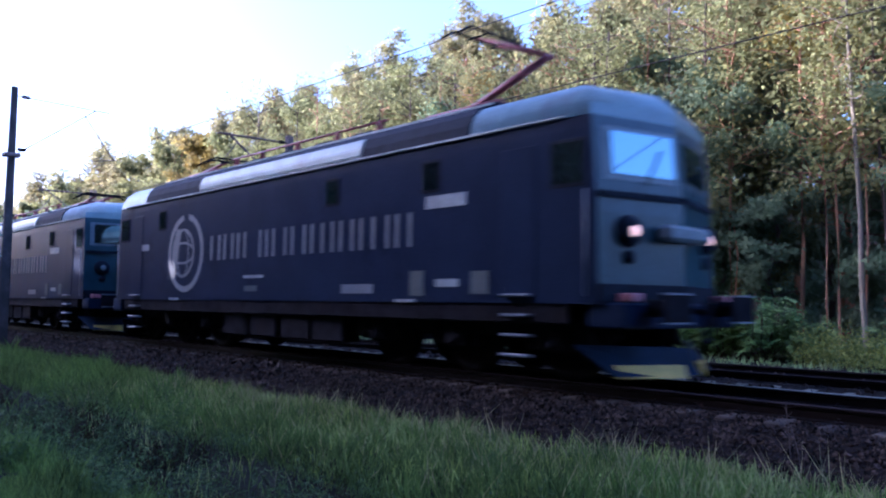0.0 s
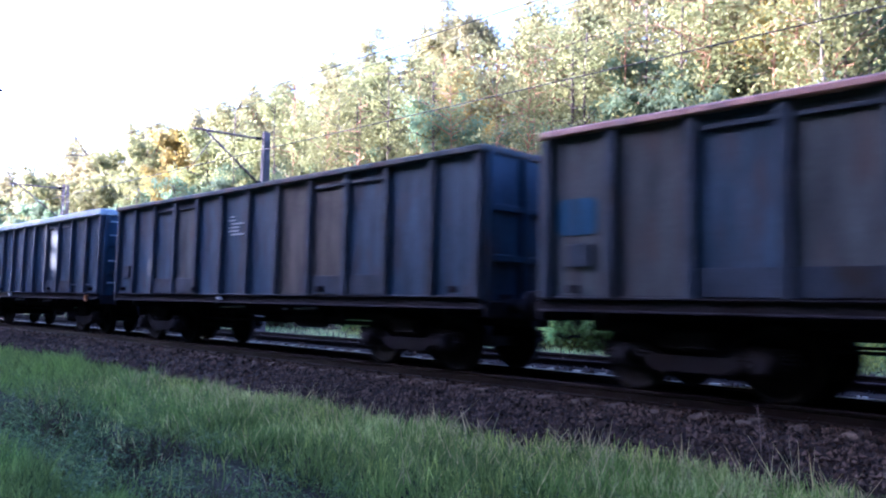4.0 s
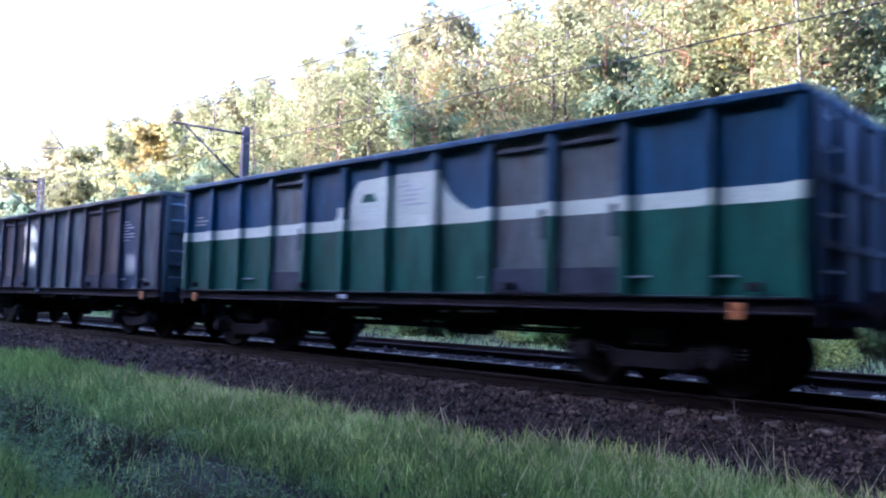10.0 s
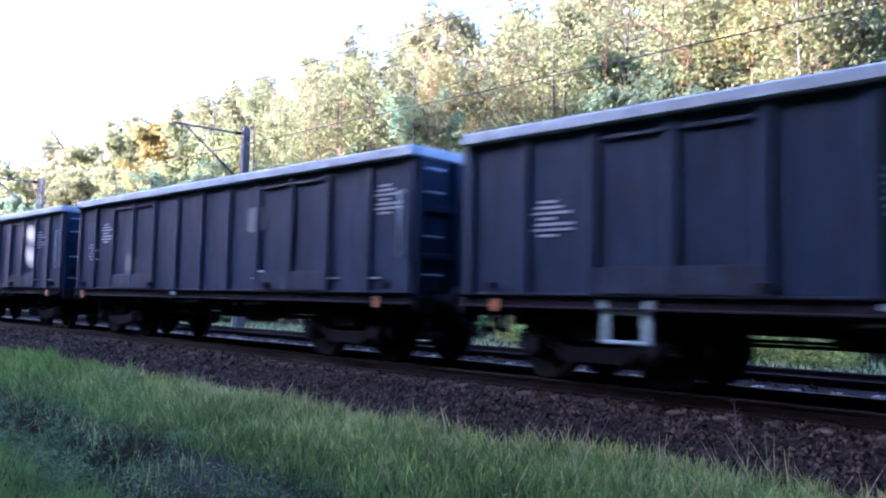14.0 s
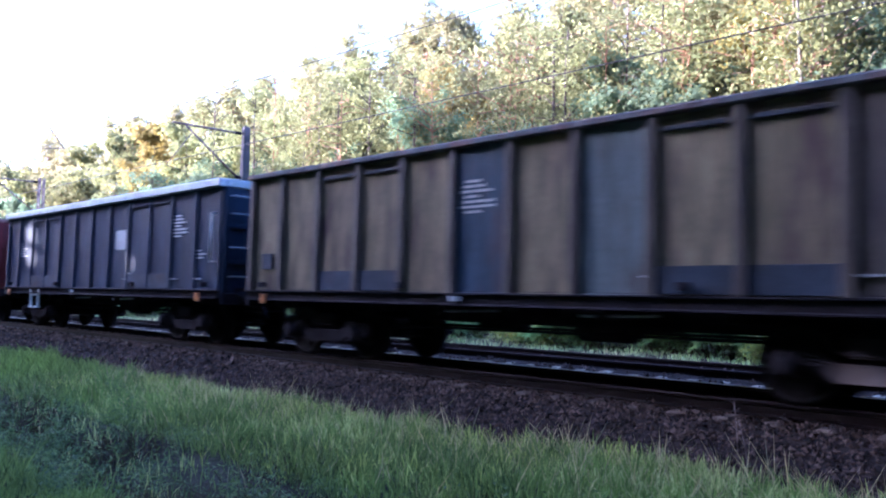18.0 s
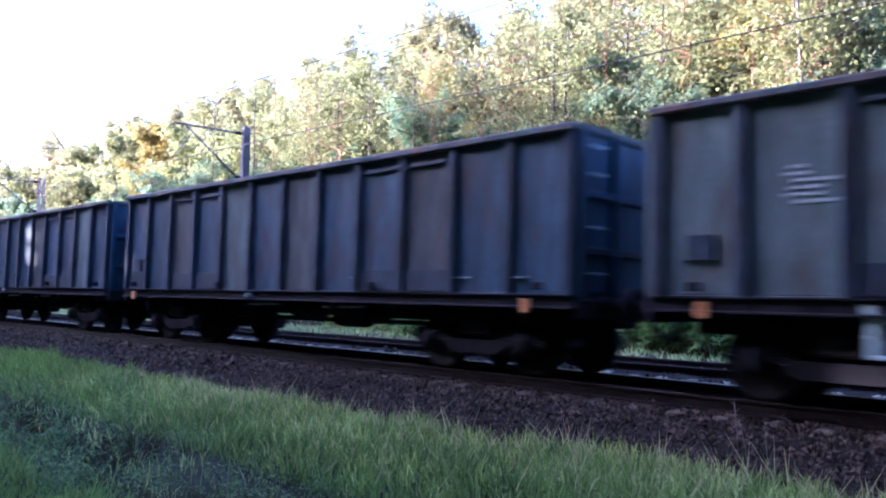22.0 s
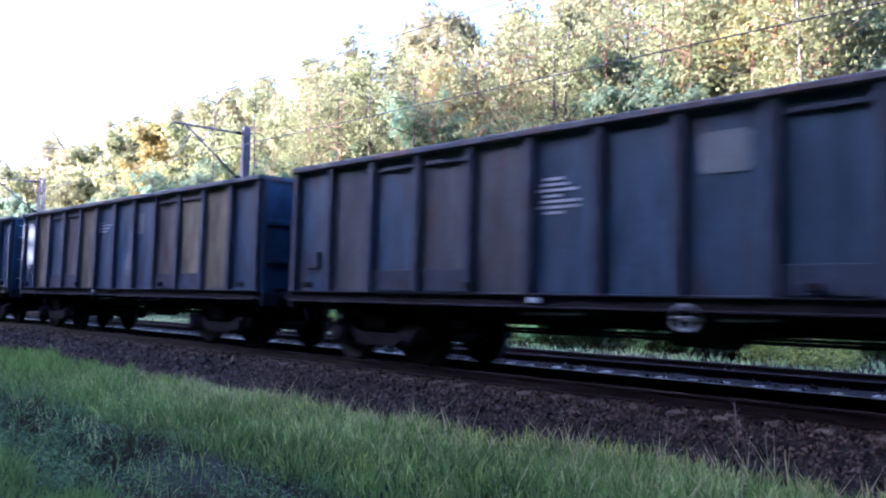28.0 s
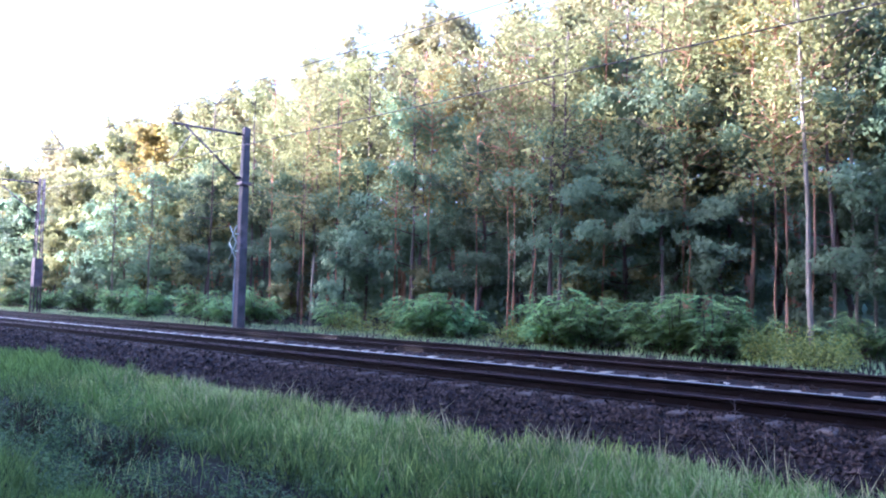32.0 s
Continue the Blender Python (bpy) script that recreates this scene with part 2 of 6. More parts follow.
glass.use_nodes = True
gb = glass.node_tree.nodes["Principled BSDF"]
gb.inputs["Base Color"].default_value = (0.012, 0.016, 0.02, 1)
gb.inputs["Roughness"].default_value = 0.04
gb.inputs["IOR"].default_value = 3.0
gb.inputs["Specular Tint"].default_value = (0.6, 0.88, 1.0, 1)
gn = glass.node_tree.nodes.new("ShaderNodeTexNoise")
gn.inputs["Scale"].default_value = 0.8
gp = glass.node_tree.nodes.new("ShaderNodeBump")
gp.inputs["Strength"].default_value = 0.03
glass.node_tree.links.new(gn.outputs[0], gp.inputs["Height"])
glass.node_tree.links.new(gp.outputs[0], gb.inputs["Normal"])
M["glass"] = glass


# ---------------------------------------------------------------- mesh tools
def block(bm, x0, x1, y0, y1, z0, z1, bevel=0.0, mat=0, taper=None):
    """A box with bevelled edges; taper shrinks its top in x and y."""
    tx, ty = taper or (0, 0)
    pts = [(x0, y0, z0), (x1, y0, z0), (x1, y1, z0), (x0, y1, z0),
           (x0 + tx, y0 + ty, z1), (x1 - tx, y0 + ty, z1), (x1 - tx, y1 - ty, z1), (x0 + tx, y1 - ty, z1)]
    v = [bm.verts.new(p) for p in pts]
    fs = [bm.faces.new([v[i] for i in q]) for q in ((3, 2, 1, 0), (4, 5, 6, 7), (0, 1, 5, 4), (1, 2, 6, 5), (2, 3, 7, 6), (3, 0, 4, 7))]
    for f in fs:
        f.material_index = mat
    if bevel:
        es = list({e for f in fs for e in f.edges})
        out = bmesh.ops.bevel(bm, geom=es, offset=bevel, segments=1, affect="EDGES", material=-1)
    return fs


def rod(bm, a, b, r0, r1=None, sides=10, mat=0, caps=True):
    """A tapered round bar from a to b."""
    a, b = Vector(a), Vector(b)
    r1 = r0 if r1 is None else r1
    q = (b - a).to_track_quat("Z", "Y")
    rings = []
    for c, r in ((a, r0), (b, r1)):
        rings.append([bm.verts.new(c + q @ Vector((r * math.cos(2 * math.pi * i / sides), r * math.sin(2 * math.pi * i / sides), 0))) for i in range(sides)])
    for i in range(sides):
        f = bm.faces.new((rings[0][i], rings[0][(i + 1) % sides], rings[1][(i + 1) % sides], rings[1][i]))
        f.smooth, f.material_index = True, mat
    if caps:
        bm.faces.new(rings[0][::-1]).material_index = mat
        bm.faces.new(rings[1]).material_index = mat


def lathe(bm, prof, axis="Y", sides=24, mat=0, at=(0, 0, 0)):
    """Turn a profile of (along, radius) round an axis through at."""
    rings = []
    for s, r in prof:
        ring = []
        for i in range(sides):
            a = 2 * math.pi * i / sides
            c, d = r * math.cos(a), r * math.sin(a)
            p = {"Y": (c, s, d), "X": (s, c, d), "Z": (c, d, s)}[axis]
            ring.append(bm.verts.new(Vector(p) + Vector(at)))
        rings.append(ring)
    for a, b in zip(rings, rings[1:]):
        for i in range(sides):
            f = bm.faces.new((a[i], a[(i + 1) % sides], b[(i + 1) % sides], b[i]))
            f.material_index = mat
            f.smooth = True


def ring_tube(bm, centre, radius, r, axis="Y", sides=20, tube=6, mat=0):
    vs = []
    for i in range(sides):
        a = 2 * math.pi * i / sides
        row = []
        for j in range(tube):
            b = 2 * math.pi * j / tube
            d, h = radius + r * math.cos(b), r * math.sin(b)
            p = (d * math.cos(a), h, d * math.sin(a)) if axis == "Y" else (h, d * math.cos(a), d * math.sin(a))
            row.append(bm.verts.new(Vector(p) + Vector(centre)))
        vs.append(row)
    for i in range(sides):
        for j in range(tube):
            f = bm.faces.new((vs[i][j], vs[(i + 1) % sides][j], vs[(i + 1) % sides][(j + 1) % tube], vs[i][(j + 1) % tube]))
            f.smooth, f.material_index = True, mat


def prism(bm, outline, x0, x1, mat=0, axis="X"):
    """Push a closed outline of (a, b) from x0 to x1 along an axis (X: y, z; Y: x, z)."""
    put = (lambda s, a, b: (s, a, b)) if axis == "X" else (lambda s, a, b: (a, s, b))
    r0 = [bm.verts.new(put(x0, a, b)) for a, b in outline]
    r1 = [bm.verts.new(put(x1, a, b)) for a, b in outline]
    n = len(outline)
    fs = [bm.faces.new((r0[i], r0[(i + 1) % n], r1[(i + 1) % n], r1[i])) for i in range(n)]
    fs += [bm.faces.new(r0[::-1]), bm.faces.new(r1)]
    for f in fs:
        f.material_index = mat
    return fs


def done(name, bm):
    me = bpy.data.meshes.new(name)
    bmesh.ops.recalc_face_normals(bm, faces=bm.faces)
    bm.to_mesh(me)
    bm.free()
    return me


def made(name, fn):
    bm = bmesh.new()
    fn(bm)
    return done(name, bm)


def part(name, mesh, mats, parent, label="", at=None):
    """One mesh object under a thing or a part; materials sit on the object, so that meshes can be shared."""
    if isinstance(mesh, bmesh.types.BMesh):
        mesh = done(name, mesh)
    if not isinstance(mats, (list, tuple)):
        mats = [mats]
    while len(mesh.materials) < len(mats):
        mesh.materials.append(None)
    ob = new(name, mesh)
    ob.parent = parent
    for i, m in enumerate(mats):
        ob.material_slots[i].link = "OBJECT"
        ob.material_slots[i].material = m
    if at is not None:
        ob.matrix_basis = at if isinstance(at, Matrix) else Matrix.Translation(at)
    if label:
        tagged(ob, label)
    return ob


def soup(name, verts, faces, smooth=False):
    me = bpy.data.meshes.new(name)
    me.from_pydata(verts, [], faces)
    me.update()
    return me


def quads(name, v):
    """A mesh of loose four-cornered faces from an array (n, 4, 3)."""
    n = len(v)
    me = bpy.data.meshes.new(name)
    me.vertices.add(n * 4)
    me.vertices.foreach_set("co", np.ascontiguousarray(v, dtype=np.float32).ravel())
    me.loops.add(n * 4)
    me.loops.foreach_set("vertex_index", np.arange(n * 4, dtype=np.int32))
    me.polygons.add(n)
    me.polygons.foreach_set("loop_start", np.arange(0, n * 4, 4, dtype=np.int32))
    me.update(calc_edges=True)
    return me


def leaves(rng, centres, size, per=3, spread=0.22, droop=0.2, slim=0.45, facing=None):
    """Diamond leaves in sprays round the centres, turned at random or roughly to facing: array (n, 4, 3)."""
    c = np.repeat(centres, per, axis=0)
    n = len(c)
    c = c + rng.normal(0, spread, (n, 3))
    a = rng.normal(0, 1, (n, 3))
    a[:, 2] = a[:, 2] * 0.6 - droop
    a /= np.linalg.norm(a, axis=1)[:, None]
    if facing is None:
        b = np.cross(a, rng.normal(0, 1, (n, 3)) + (0, 0, 1.2))
    else:
        f = np.repeat(facing, per, axis=0) + rng.normal(0, 0.3, (n, 3))
        f /= np.linalg.norm(f, axis=1)[:, None] + 1e-9
        a = a - f * (a * f).sum(1)[:, None]
        a /= np.linalg.norm(a, axis=1)[:, None] + 1e-9
        b = np.cross(a, f)
    b /= np.linalg.norm(b, axis=1)[:, None] + 1e-9
    s = size * rng.uniform(0.6, 1.35, n)[:, None]
    up = np.cross(a, b) * s * 0.12
    return np.stack([c, c + a * s * 0.5 + b * s * slim * 0.5 + up, c + a * s, c + a * s * 0.5 - b * s * slim * 0.5 + up], 1)


def limb(bm, pts, r0, r1, sides=7):
    """A bent tapered limb through pts."""
    n = len(pts) - 1
    prev = None
    for i, p in enumerate(pts):
        r = r0 + (r1 - r0) * i / n
        d = (Vector(pts[min(i + 1, n)]) - Vector(pts[max(i - 1, 0)])).to_track_quat("Z", "Y")
        ring = [bm.verts.new(Vector(p) + d @ Vector((r * math.cos(6.2832 * k / sides), r * math.sin(6.2832 * k / sides), 0))) for k in range(sides)]
        if prev:
            for k in range(sides):
                bm.faces.new((prev[k], prev[(k + 1) % sides], ring[(k + 1) % sides], ring[k])).smooth = True
        prev = ring
    bm.faces.new(prev)


# ---------------------------------------------------------------- ground
def land(x, y):
    """Height of the ground: meadow, ditch, track bed's sole, verge and forest floor."""
    ys = [-900, -4, 0, 2.6, 3.2, 3.7, 4.5, 5.3, 7.3, 8.0, 15.6, 16.2, 17.0, 20.0, 30, 900]
    zs = [-0.45, -0.5, -0.60, -0.68, -1.0, -1.12, -0.9, -0.66, -0.64, -0.75, -0.75, -0.42, -0.24, -0.16, -0.05, 0.0]
    z = float(np.interp(y, ys, zs))
    if 8.0 < y < 15.6:
        return z
    return z + 0.07 * noise.noise((x * 0.35, y * 0.5, 0.0)) + 0.03 * noise.noise((x * 1.3, y * 1.7, 4.0))


def build_ground():
    xs = sorted(set([-1500, -900, -600, -400, -300, -240, -200, 40, 80, 160, 400, 900, 1500] + [round(-170 + 5 * i, 2) for i in range(21)]
                    + [round(-65 + i * 0.5, 2) for i in range(150)] + [15, 20, 30]))
    yy = [-1500, -600, -200, -80, -30, -15, -8, -4, -2] + [round(-1 + 0.3 * i, 2) for i in range(30)] + [8.4, 9, 12, 15, 15.6] + \
         [round(15.9 + 0.35 * i, 2) for i in range(20)] + [24, 28, 34, 42, 60, 100, 200, 600, 1500]
    verts = [(x, y, land(x, y)) for x in xs for y in yy]
    n = len(yy)
    faces = [(i * n + j, (i + 1) * n + j, (i + 1) * n + j + 1, i * n + j + 1) for i in range(len(xs) - 1) for j in range(n - 1)]
    me = soup("ground", verts, faces)
    me.materials.append(M["soil"])
    for p in me.polygons:
        p.use_smooth = True
    tagged(new("ground", me), "grassy ground with a shallow ditch beside the railway", "ground", kind="structure")


def bed(x, y):
    """Height of the ballast's surface."""
    z = float(np.interp(y, [7.1, 7.35, 8.3, 8.6, 9.1, 11.6, 12.3, 12.4, 12.7, 14.95, 15.2, 16.2, 16.4], [-0.80, -0.66, -0.23, -0.189, -0.2, -0.215, -0.18, -0.185, -0.148, -0.148, -0.22, -0.58, -0.8]))
    return z + 0.025 * noise.noise((x * 2.1, y * 2.1, 1.0)) + 0.014 * noise.noise((x * 7, y * 7, 2.0))


def build_ballast():
    xs = [-700, -400, -250, -180, -140, -110] + [-90 + 2 * i for i in range(20)] + [round(-50 + 0.5 * i, 2) for i in range(60)] + \
         [round(-20 + 0.16 * i, 2) for i in range(150)] + [5, 8, 14, 30, 80, 250, 700]
    yy = [round(7.1 + 0.12 * i, 2) for i in range(18)] + [9.4 + 0.3 * i for i in range(20)] + [15.35, 15.6, 15.85, 16.1, 16.3, 16.4]
    verts = [(x, y, bed(x, y)) for x in xs for y in yy]
    n = len(yy)
    faces = [(i * n + j, (i + 1) * n + j, (i + 1) * n + j + 1, i * n + j + 1) for i in range(len(xs) - 1) for j in range(n - 1)]
    me = soup("ballast_bed", verts, faces)
    me.materials.append(M["ballast"])
    for p in me.polygons:
        p.use_smooth = True
    tagged(new("ballast_bed", me), "brown-grey crushed stone ballast of a double track", "ballast", kind="structure")


def build_stones():
    """Loose ballast stones on the near shoulder and between the sleepers."""
    rng = np.random.default_rng(5)
    base = np.array([(1, 0, 0), (-1, 0, 0), (0, 1, 0), (0, -1, 0), (0, 0, 1), (0, 0, -1)], float)
    tri = np.array([(0, 2, 4), (2, 1, 4), (1, 3, 4), (3, 0, 4), (2, 0, 5), (1, 2, 5), (3, 1, 5), (0, 3, 5)])
    V, F = [], []
    k = 0
    for x0, x1, y0, y1, count, size in ((-13, 2, 7.25, 8.95, 15500, 0.0245), (-30, -13, 7.2, 8.9, 4200, 0.038), (-60, -30, 7.2, 8.9, 700, 0.06),
                                        (-14, 2, 8.95, 10.6, 1300, 0.034), (-14, 2, 10.6, 15.3, 1000, 0.042), (-40, -14, 9, 15.4, 900, 0.05)):
        for _ in range(count):
            x, y = rng.uniform(x0, x1), rng.uniform(y0, y1)
            s = size * rng.uniform(0.55, 1.5)
            q = base * (s * rng.uniform(0.6, 1.2, 3)) * rng.uniform(0.75, 1.35, (6, 1)) + rng.normal(0, 0.25 * s, (6, 3))
            a = rng.uniform(0, 6.28)
            c, d = math.cos(a), math.sin(a)
            q = np.stack([q[:, 0] * c - q[:, 1] * d, q[:, 0] * d + q[:, 1] * c, q[:, 2]], 1)
            V.append(q + (x, y, bed(x, y) + s * 0.2))
            F.append(tri + k)
            k += 6
    me = soup("ballast_stones", np.concatenate(V).tolist(), np.concatenate(F).tolist())
    me.materials.append(M["stone"])
    tagged(new("ballast_stones", me), "loose angular brown-grey ballast stones on the track's shoulder", "gravel", kind="stuff")


RAIL = [(-0.062, -0.17), (0.062, -0.17), (0.062, -0.158), (0.012, -0.14), (0.009, -0.05), (0.034, -0.036), (0.036, -0.006), (0.026, 0.0),
        (-0.026, 0.0), (-0.036, -0.006), (-0.034, -0.036), (-0.009, -0.05), (-0.012, -0.14), (-0.062, -0.158)]


def build_tracks():
    def rail(bm):
        fs = prism(bm, RAIL, -700, 700)
        for f in (fs[6], fs[7], fs[8]):
            f.material_index = 1
    rail_mesh = made("rail", rail)

    def sleeper(bm):
        block(bm, -0.125, 0.125, -1.28, -0.42, -0.36, -0.165, 0.02, taper=(0.03, 0.0))
        block(bm, -0.105, 0.105, -0.42, 0.42, -0.36, -0.20, 0.0, taper=(0.03, 0.0))
        block(bm, -0.125, 0.125, 0.42, 1.28, -0.36, -0.165, 0.02, taper=(0.03, 0.0))
    sleeper_mesh = made("sleeper", sleeper)

    def clip(bm):
        block(bm, -0.07, 0.07, -0.045, 0.045, -0.165, -0.135, 0.008, taper=(0.015, 0.01))
        rod(bm, (0, 0, -0.15), (0, 0, -0.105), 0.016, 0.014, 6)
    clip_mesh = made("rail_clip", clip)
    for name, y, shiny in (("track_1", TRACK, True), ("track_2", TRACK2, False)):
        t = new(name)
        t.location = (0, y, 0)
        tagged(t, "straight railway track of steel rails on concrete sleepers", "track", kind="structure")
        part("rail", rail_mesh, [M["rail"], M["railheaddull"]], t, "near rail, browned steel", (0, -0.7525, 0))
        part("rail", rail_mesh, [M["rail"], M["railhead"] if shiny else M["railheaddull"]], t, "far rail, browned steel with a polished head", (0, 0.7525, 0))
        for i in range(150):
            x = 4 - 0.56 * i
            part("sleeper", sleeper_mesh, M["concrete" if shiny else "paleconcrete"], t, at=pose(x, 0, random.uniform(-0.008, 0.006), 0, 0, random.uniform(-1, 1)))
            if i < 60:
                for dy in ((-0.85, -0.655, 0.655, 0.85) if shiny else (-0.85,)):
                    part("rail_clip", clip_mesh, M["rail"], t, at=(x, dy, 0))


# ---------------------------------------------------------------- overhead line
def build_masts():
    def concrete_mast(x, y, side, sign_h, half=0.17, more=0.0):
        m = new("catenary_mast")
        m.location = (x, y, land(x, y) - 0.3)
        tagged(m, "weathered concrete catenary mast with a steel bracket", "mast", "catenary masts")
        bm = bmesh.new()
        block(bm, -half, half, -half - 0.03, half + 0.03, 0, 8.45 + more, 0.03, taper=(0.05, 0.06))
        part("shaft", bm, M["mast"], m)
        bm = bmesh.new()
        block(bm, -0.2, 0.2, -0.24, 0.24, 6.1 + more, 6.22 + more, 0.01)
        part("clamp", bm, M["steel"], m)
        arms(m, side, 1.0 if side < 0 else 0.4, more)
        bm = bmesh.new()
        for dz in (0.0, 0.68):
            z = sign_h + dz
            rod(bm, (-0.44, -0.30, z), (0.06, -0.30, z + 0.68), 0.028, None, 6)
            rod(bm, (0.06, -0.30, z), (-0.44, -0.30, z + 0.68), 0.028, None, 6)
        rod(bm, (0.0, -0.30, sign_h + 0.34), (0.0, -0.1, sign_h + 0.34), 0.03, None, 6)
        rod(bm, (0.0, -0.30, sign_h + 1.02), (0.0, -0.1, sign_h + 1.02), 0.03, None, 6)
        part("cross_bracket", bm, M["white"], m, "pale zigzag steel bracket")
        bm = bmesh.new()
        block(bm, -0.13, -0.1, -0.24, -0.20, 0.4, 3.2, 0.0)
        part("earth_strip", bm, M["rim"], m)

    def arms(m, side, thick, more=0.0):
        bm = bmesh.new()
        rod(bm, (0, side * 0.1, 8.15), (-0.1, side * 3.1, 8.12), 0.045 * thick, 0.04 * thick, 8)
        part("top_tube", bm, M["steel"], m, at=(0, 0, more))
        bm = bmesh.new()
        rod(bm, (0, side * 0.12, 6.2), (-0.08, side * 2.6, 8.1), 0.045 * thick, 0.04 * thick, 8)
        part("strut", bm, M["steel"], m, at=(0, 0, more))
        for s, z in ((0.35, 8.15), (0.3, 6.38)):
            bm = bmesh.new()
            lathe(bm, [(-0.13, 0.03), (-0.1, 0.075), (-0.06, 0.04), (-0.02, 0.08), (0.02, 0.04), (0.06, 0.075), (0.13, 0.03)], "Y", 10)
            part("insulator", bm, M["wheel"], m, at=(0, side * s, z + more))
        bm = bmesh.new()
        rod(bm, (-0.09, side * 2.3, 7.85), (-0.09, side * 3.3, 6.45), 0.018, None, 6)
        rod(bm, (-0.09, side * 3.3, 6.45), (-0.09, side * 2.5, 6.3), 0.016, None, 6)
        part("registration_arm", bm, M["steel"], m, at=(0, 0, more))

    concrete_mast(-27.5, 17.0, -1, 3.1)
    concrete_mast(-28.2, 6.95, 1, 3.0, 0.125, 0.5)

    m = new("lattice_mast")
    m.location = (-50.0, 17.0, land(-50, 17) - 0.3)
    tagged(m, "rusty steel lattice catenary mast with a bracket", "mast", "catenary masts")
    for sx in (-1, 1):
        for sy in (-1, 1):
            bm = bmesh.new()
            rod(bm, (sx * 0.26, sy * 0.2, 0), (sx * 0.13, sy * 0.12, 8.4), 0.05, 0.04, 5)
            part("leg", bm, M["steel"], m)
    bm = bmesh.new()
    for i in range(14):
        z, w0, w1 = 0.3 + i * 0.58, 0.255 - 0.009 * i, 0.246 - 0.009 * i
        for sy in (-0.16, 0.16):
            s = 1 if i % 2 else -1
            rod(bm, (-s * w0, sy, z), (s * w1, sy, z + 0.58), 0.016, None, 5)
    part("lacing", bm, M["steel"], m)
    bm = bmesh.new()
    block(bm, -0.28, 0.28, -0.24, 0.24, 1.9, 3.6, 0.02)
    part("number_board", bm, M["steel"], m)
    arms(m, -1, 1.0)

    bm = bmesh.new()
    line = lambda y, z, r, sag=0.0: [rod(bm, (x, y, z + sag * ((x + 27.5) / 60) * ((x - 32) / 60)), (x + 10, y, z + sag * ((x + 37.5) / 60) * ((x - 22) / 60)), r, None, 5, caps=False) for x in range(-220, 90, 10)]
    line(TRACK2, 6.0, 0.015)
    part_wire = new("contact_wire", done("contact_wire", bm))
    part_wire.data.materials.append(M["wire"])
    tagged(part_wire, "dark copper contact wire over the far track", "wire", kind="structure")
    bm = bmesh.new()
    line(TRACK, 5.80, 0.005)
    near = new("contact_wire", done("contact_wire", bm))
    near.data.materials.append(M["wire"])
    tagged(near, "thin copper contact wire over the near track", "wire", kind="structure")
    bm = bmesh.new()
    line(TRACK2, 8.05, 0.014, 0.25)
    w = new("messenger_wire", done("messenger_wire", bm))
    w.data.materials.append(M["wire"])
    tagged(w, "dark messenger wire above the far contact wire", "wire", kind="structure")


# ---------------------------------------------------------------- wagons
def zone_panel(bm):
    """Side sheet of one bay: three bands of paint, pressed inwards a little."""
    w = 0.54
    zs = [1.16, 1.2, 2.2, 2.39, 3.24, 3.3]
    mats = [0, 0, 1, 2, 2]
    cols = [-w, -w + 0.1, 0.0, w - 0.1, w]
    dep = [0.0, 0.028, 0.034, 0.028, 0.0]
    g = [[bm.verts.new((x, (dep[i] if 0 < j < 5 else 0.0), z)) for i, x in enumerate(cols)] for j, z in enumerate(zs)]
    back = [[bm.verts.new((x, 0.06, z)) for x in (cols[0], cols[-1])] for z in (zs[0], zs[-1])]
    for j in range(5):
        for i in range(4):
            bm.faces.new((g[j][i], g[j][i + 1], g[j + 1][i + 1], g[j + 1][i])).material_index = mats[j]
    bm.faces.new((back[0][1], back[0][0], back[1][0], back[1][1])).material_index = 2
    bm.faces.new([g[5][i] for i in range(5)] + [back[1][1], back[1][0]]).material_index = 2
    bm.faces.new([back[0][0], back[0][1]] + [g[0][i] for i in range(4, -1, -1)]).material_index = 0


def zone_post(bm, deep=1.0):
    """Hat-section side post in three bands, tapered towards the rim."""
    zs, mats = [1.18, 2.2, 2.39, 3.02, 3.3], [0, 1, 2, 3]
    rows = []
    for z in zs:
        d = (0.08 - 0.02 * (z - 1.0) / 2.3) * deep
        rows.append([bm.verts.new(p) for p in ((-0.085, 0.0, z), (-0.055, -d, z), (0.055, -d, z), (0.085, 0.0, z))])
    for j in range(4):
        for i in range(3):
            bm.faces.new((rows[j][i], rows[j][i + 1], rows[j + 1][i + 1], rows[j + 1][i])).material_index = mats[j]
    bm.faces.new(rows[0][::-1]).material_index = 0
    bm.faces.new(rows[4]).material_index = 3


WHEEL_R = 0.46


def wheelset_mesh(r):
    bm = bmesh.new()
    for s in (-1, 1):
        y = s * 0.7175
        lathe(bm, [(y - s * 0.04, 0.1), (y - s * 0.035, r * 0.42), (y - s * 0.03, r * 0.8), (y - s * 0.067, r * 0.86), (y - s * 0.067, r + 0.028),
                   (y - s * 0.04, r + 0.026), (y - s * 0.03, r), (y + s * 0.065, r - 0.004), (y + s * 0.067, r * 0.86), (y + s * 0.02, r * 0.8),
                   (y + s * 0.0, r * 0.42), (y + s * 0.06, 0.14), (y + s * 0.06, 0.1)], "Y", 18)
        for i in range(5):
            a = i * 2 * math.pi / 5
            rod(bm, (0.27 * math.cos(a), y + s * 0.005, 0.27 * math.sin(a)), (0.27 * math.cos(a), y + s * 0.03, 0.27 * math.sin(a)), 0.035, None, 6)
    rod(bm, (0, -1.0, 0), (0, 1.0, 0), 0.085, None, 12)
    return done("wheelset", bm)


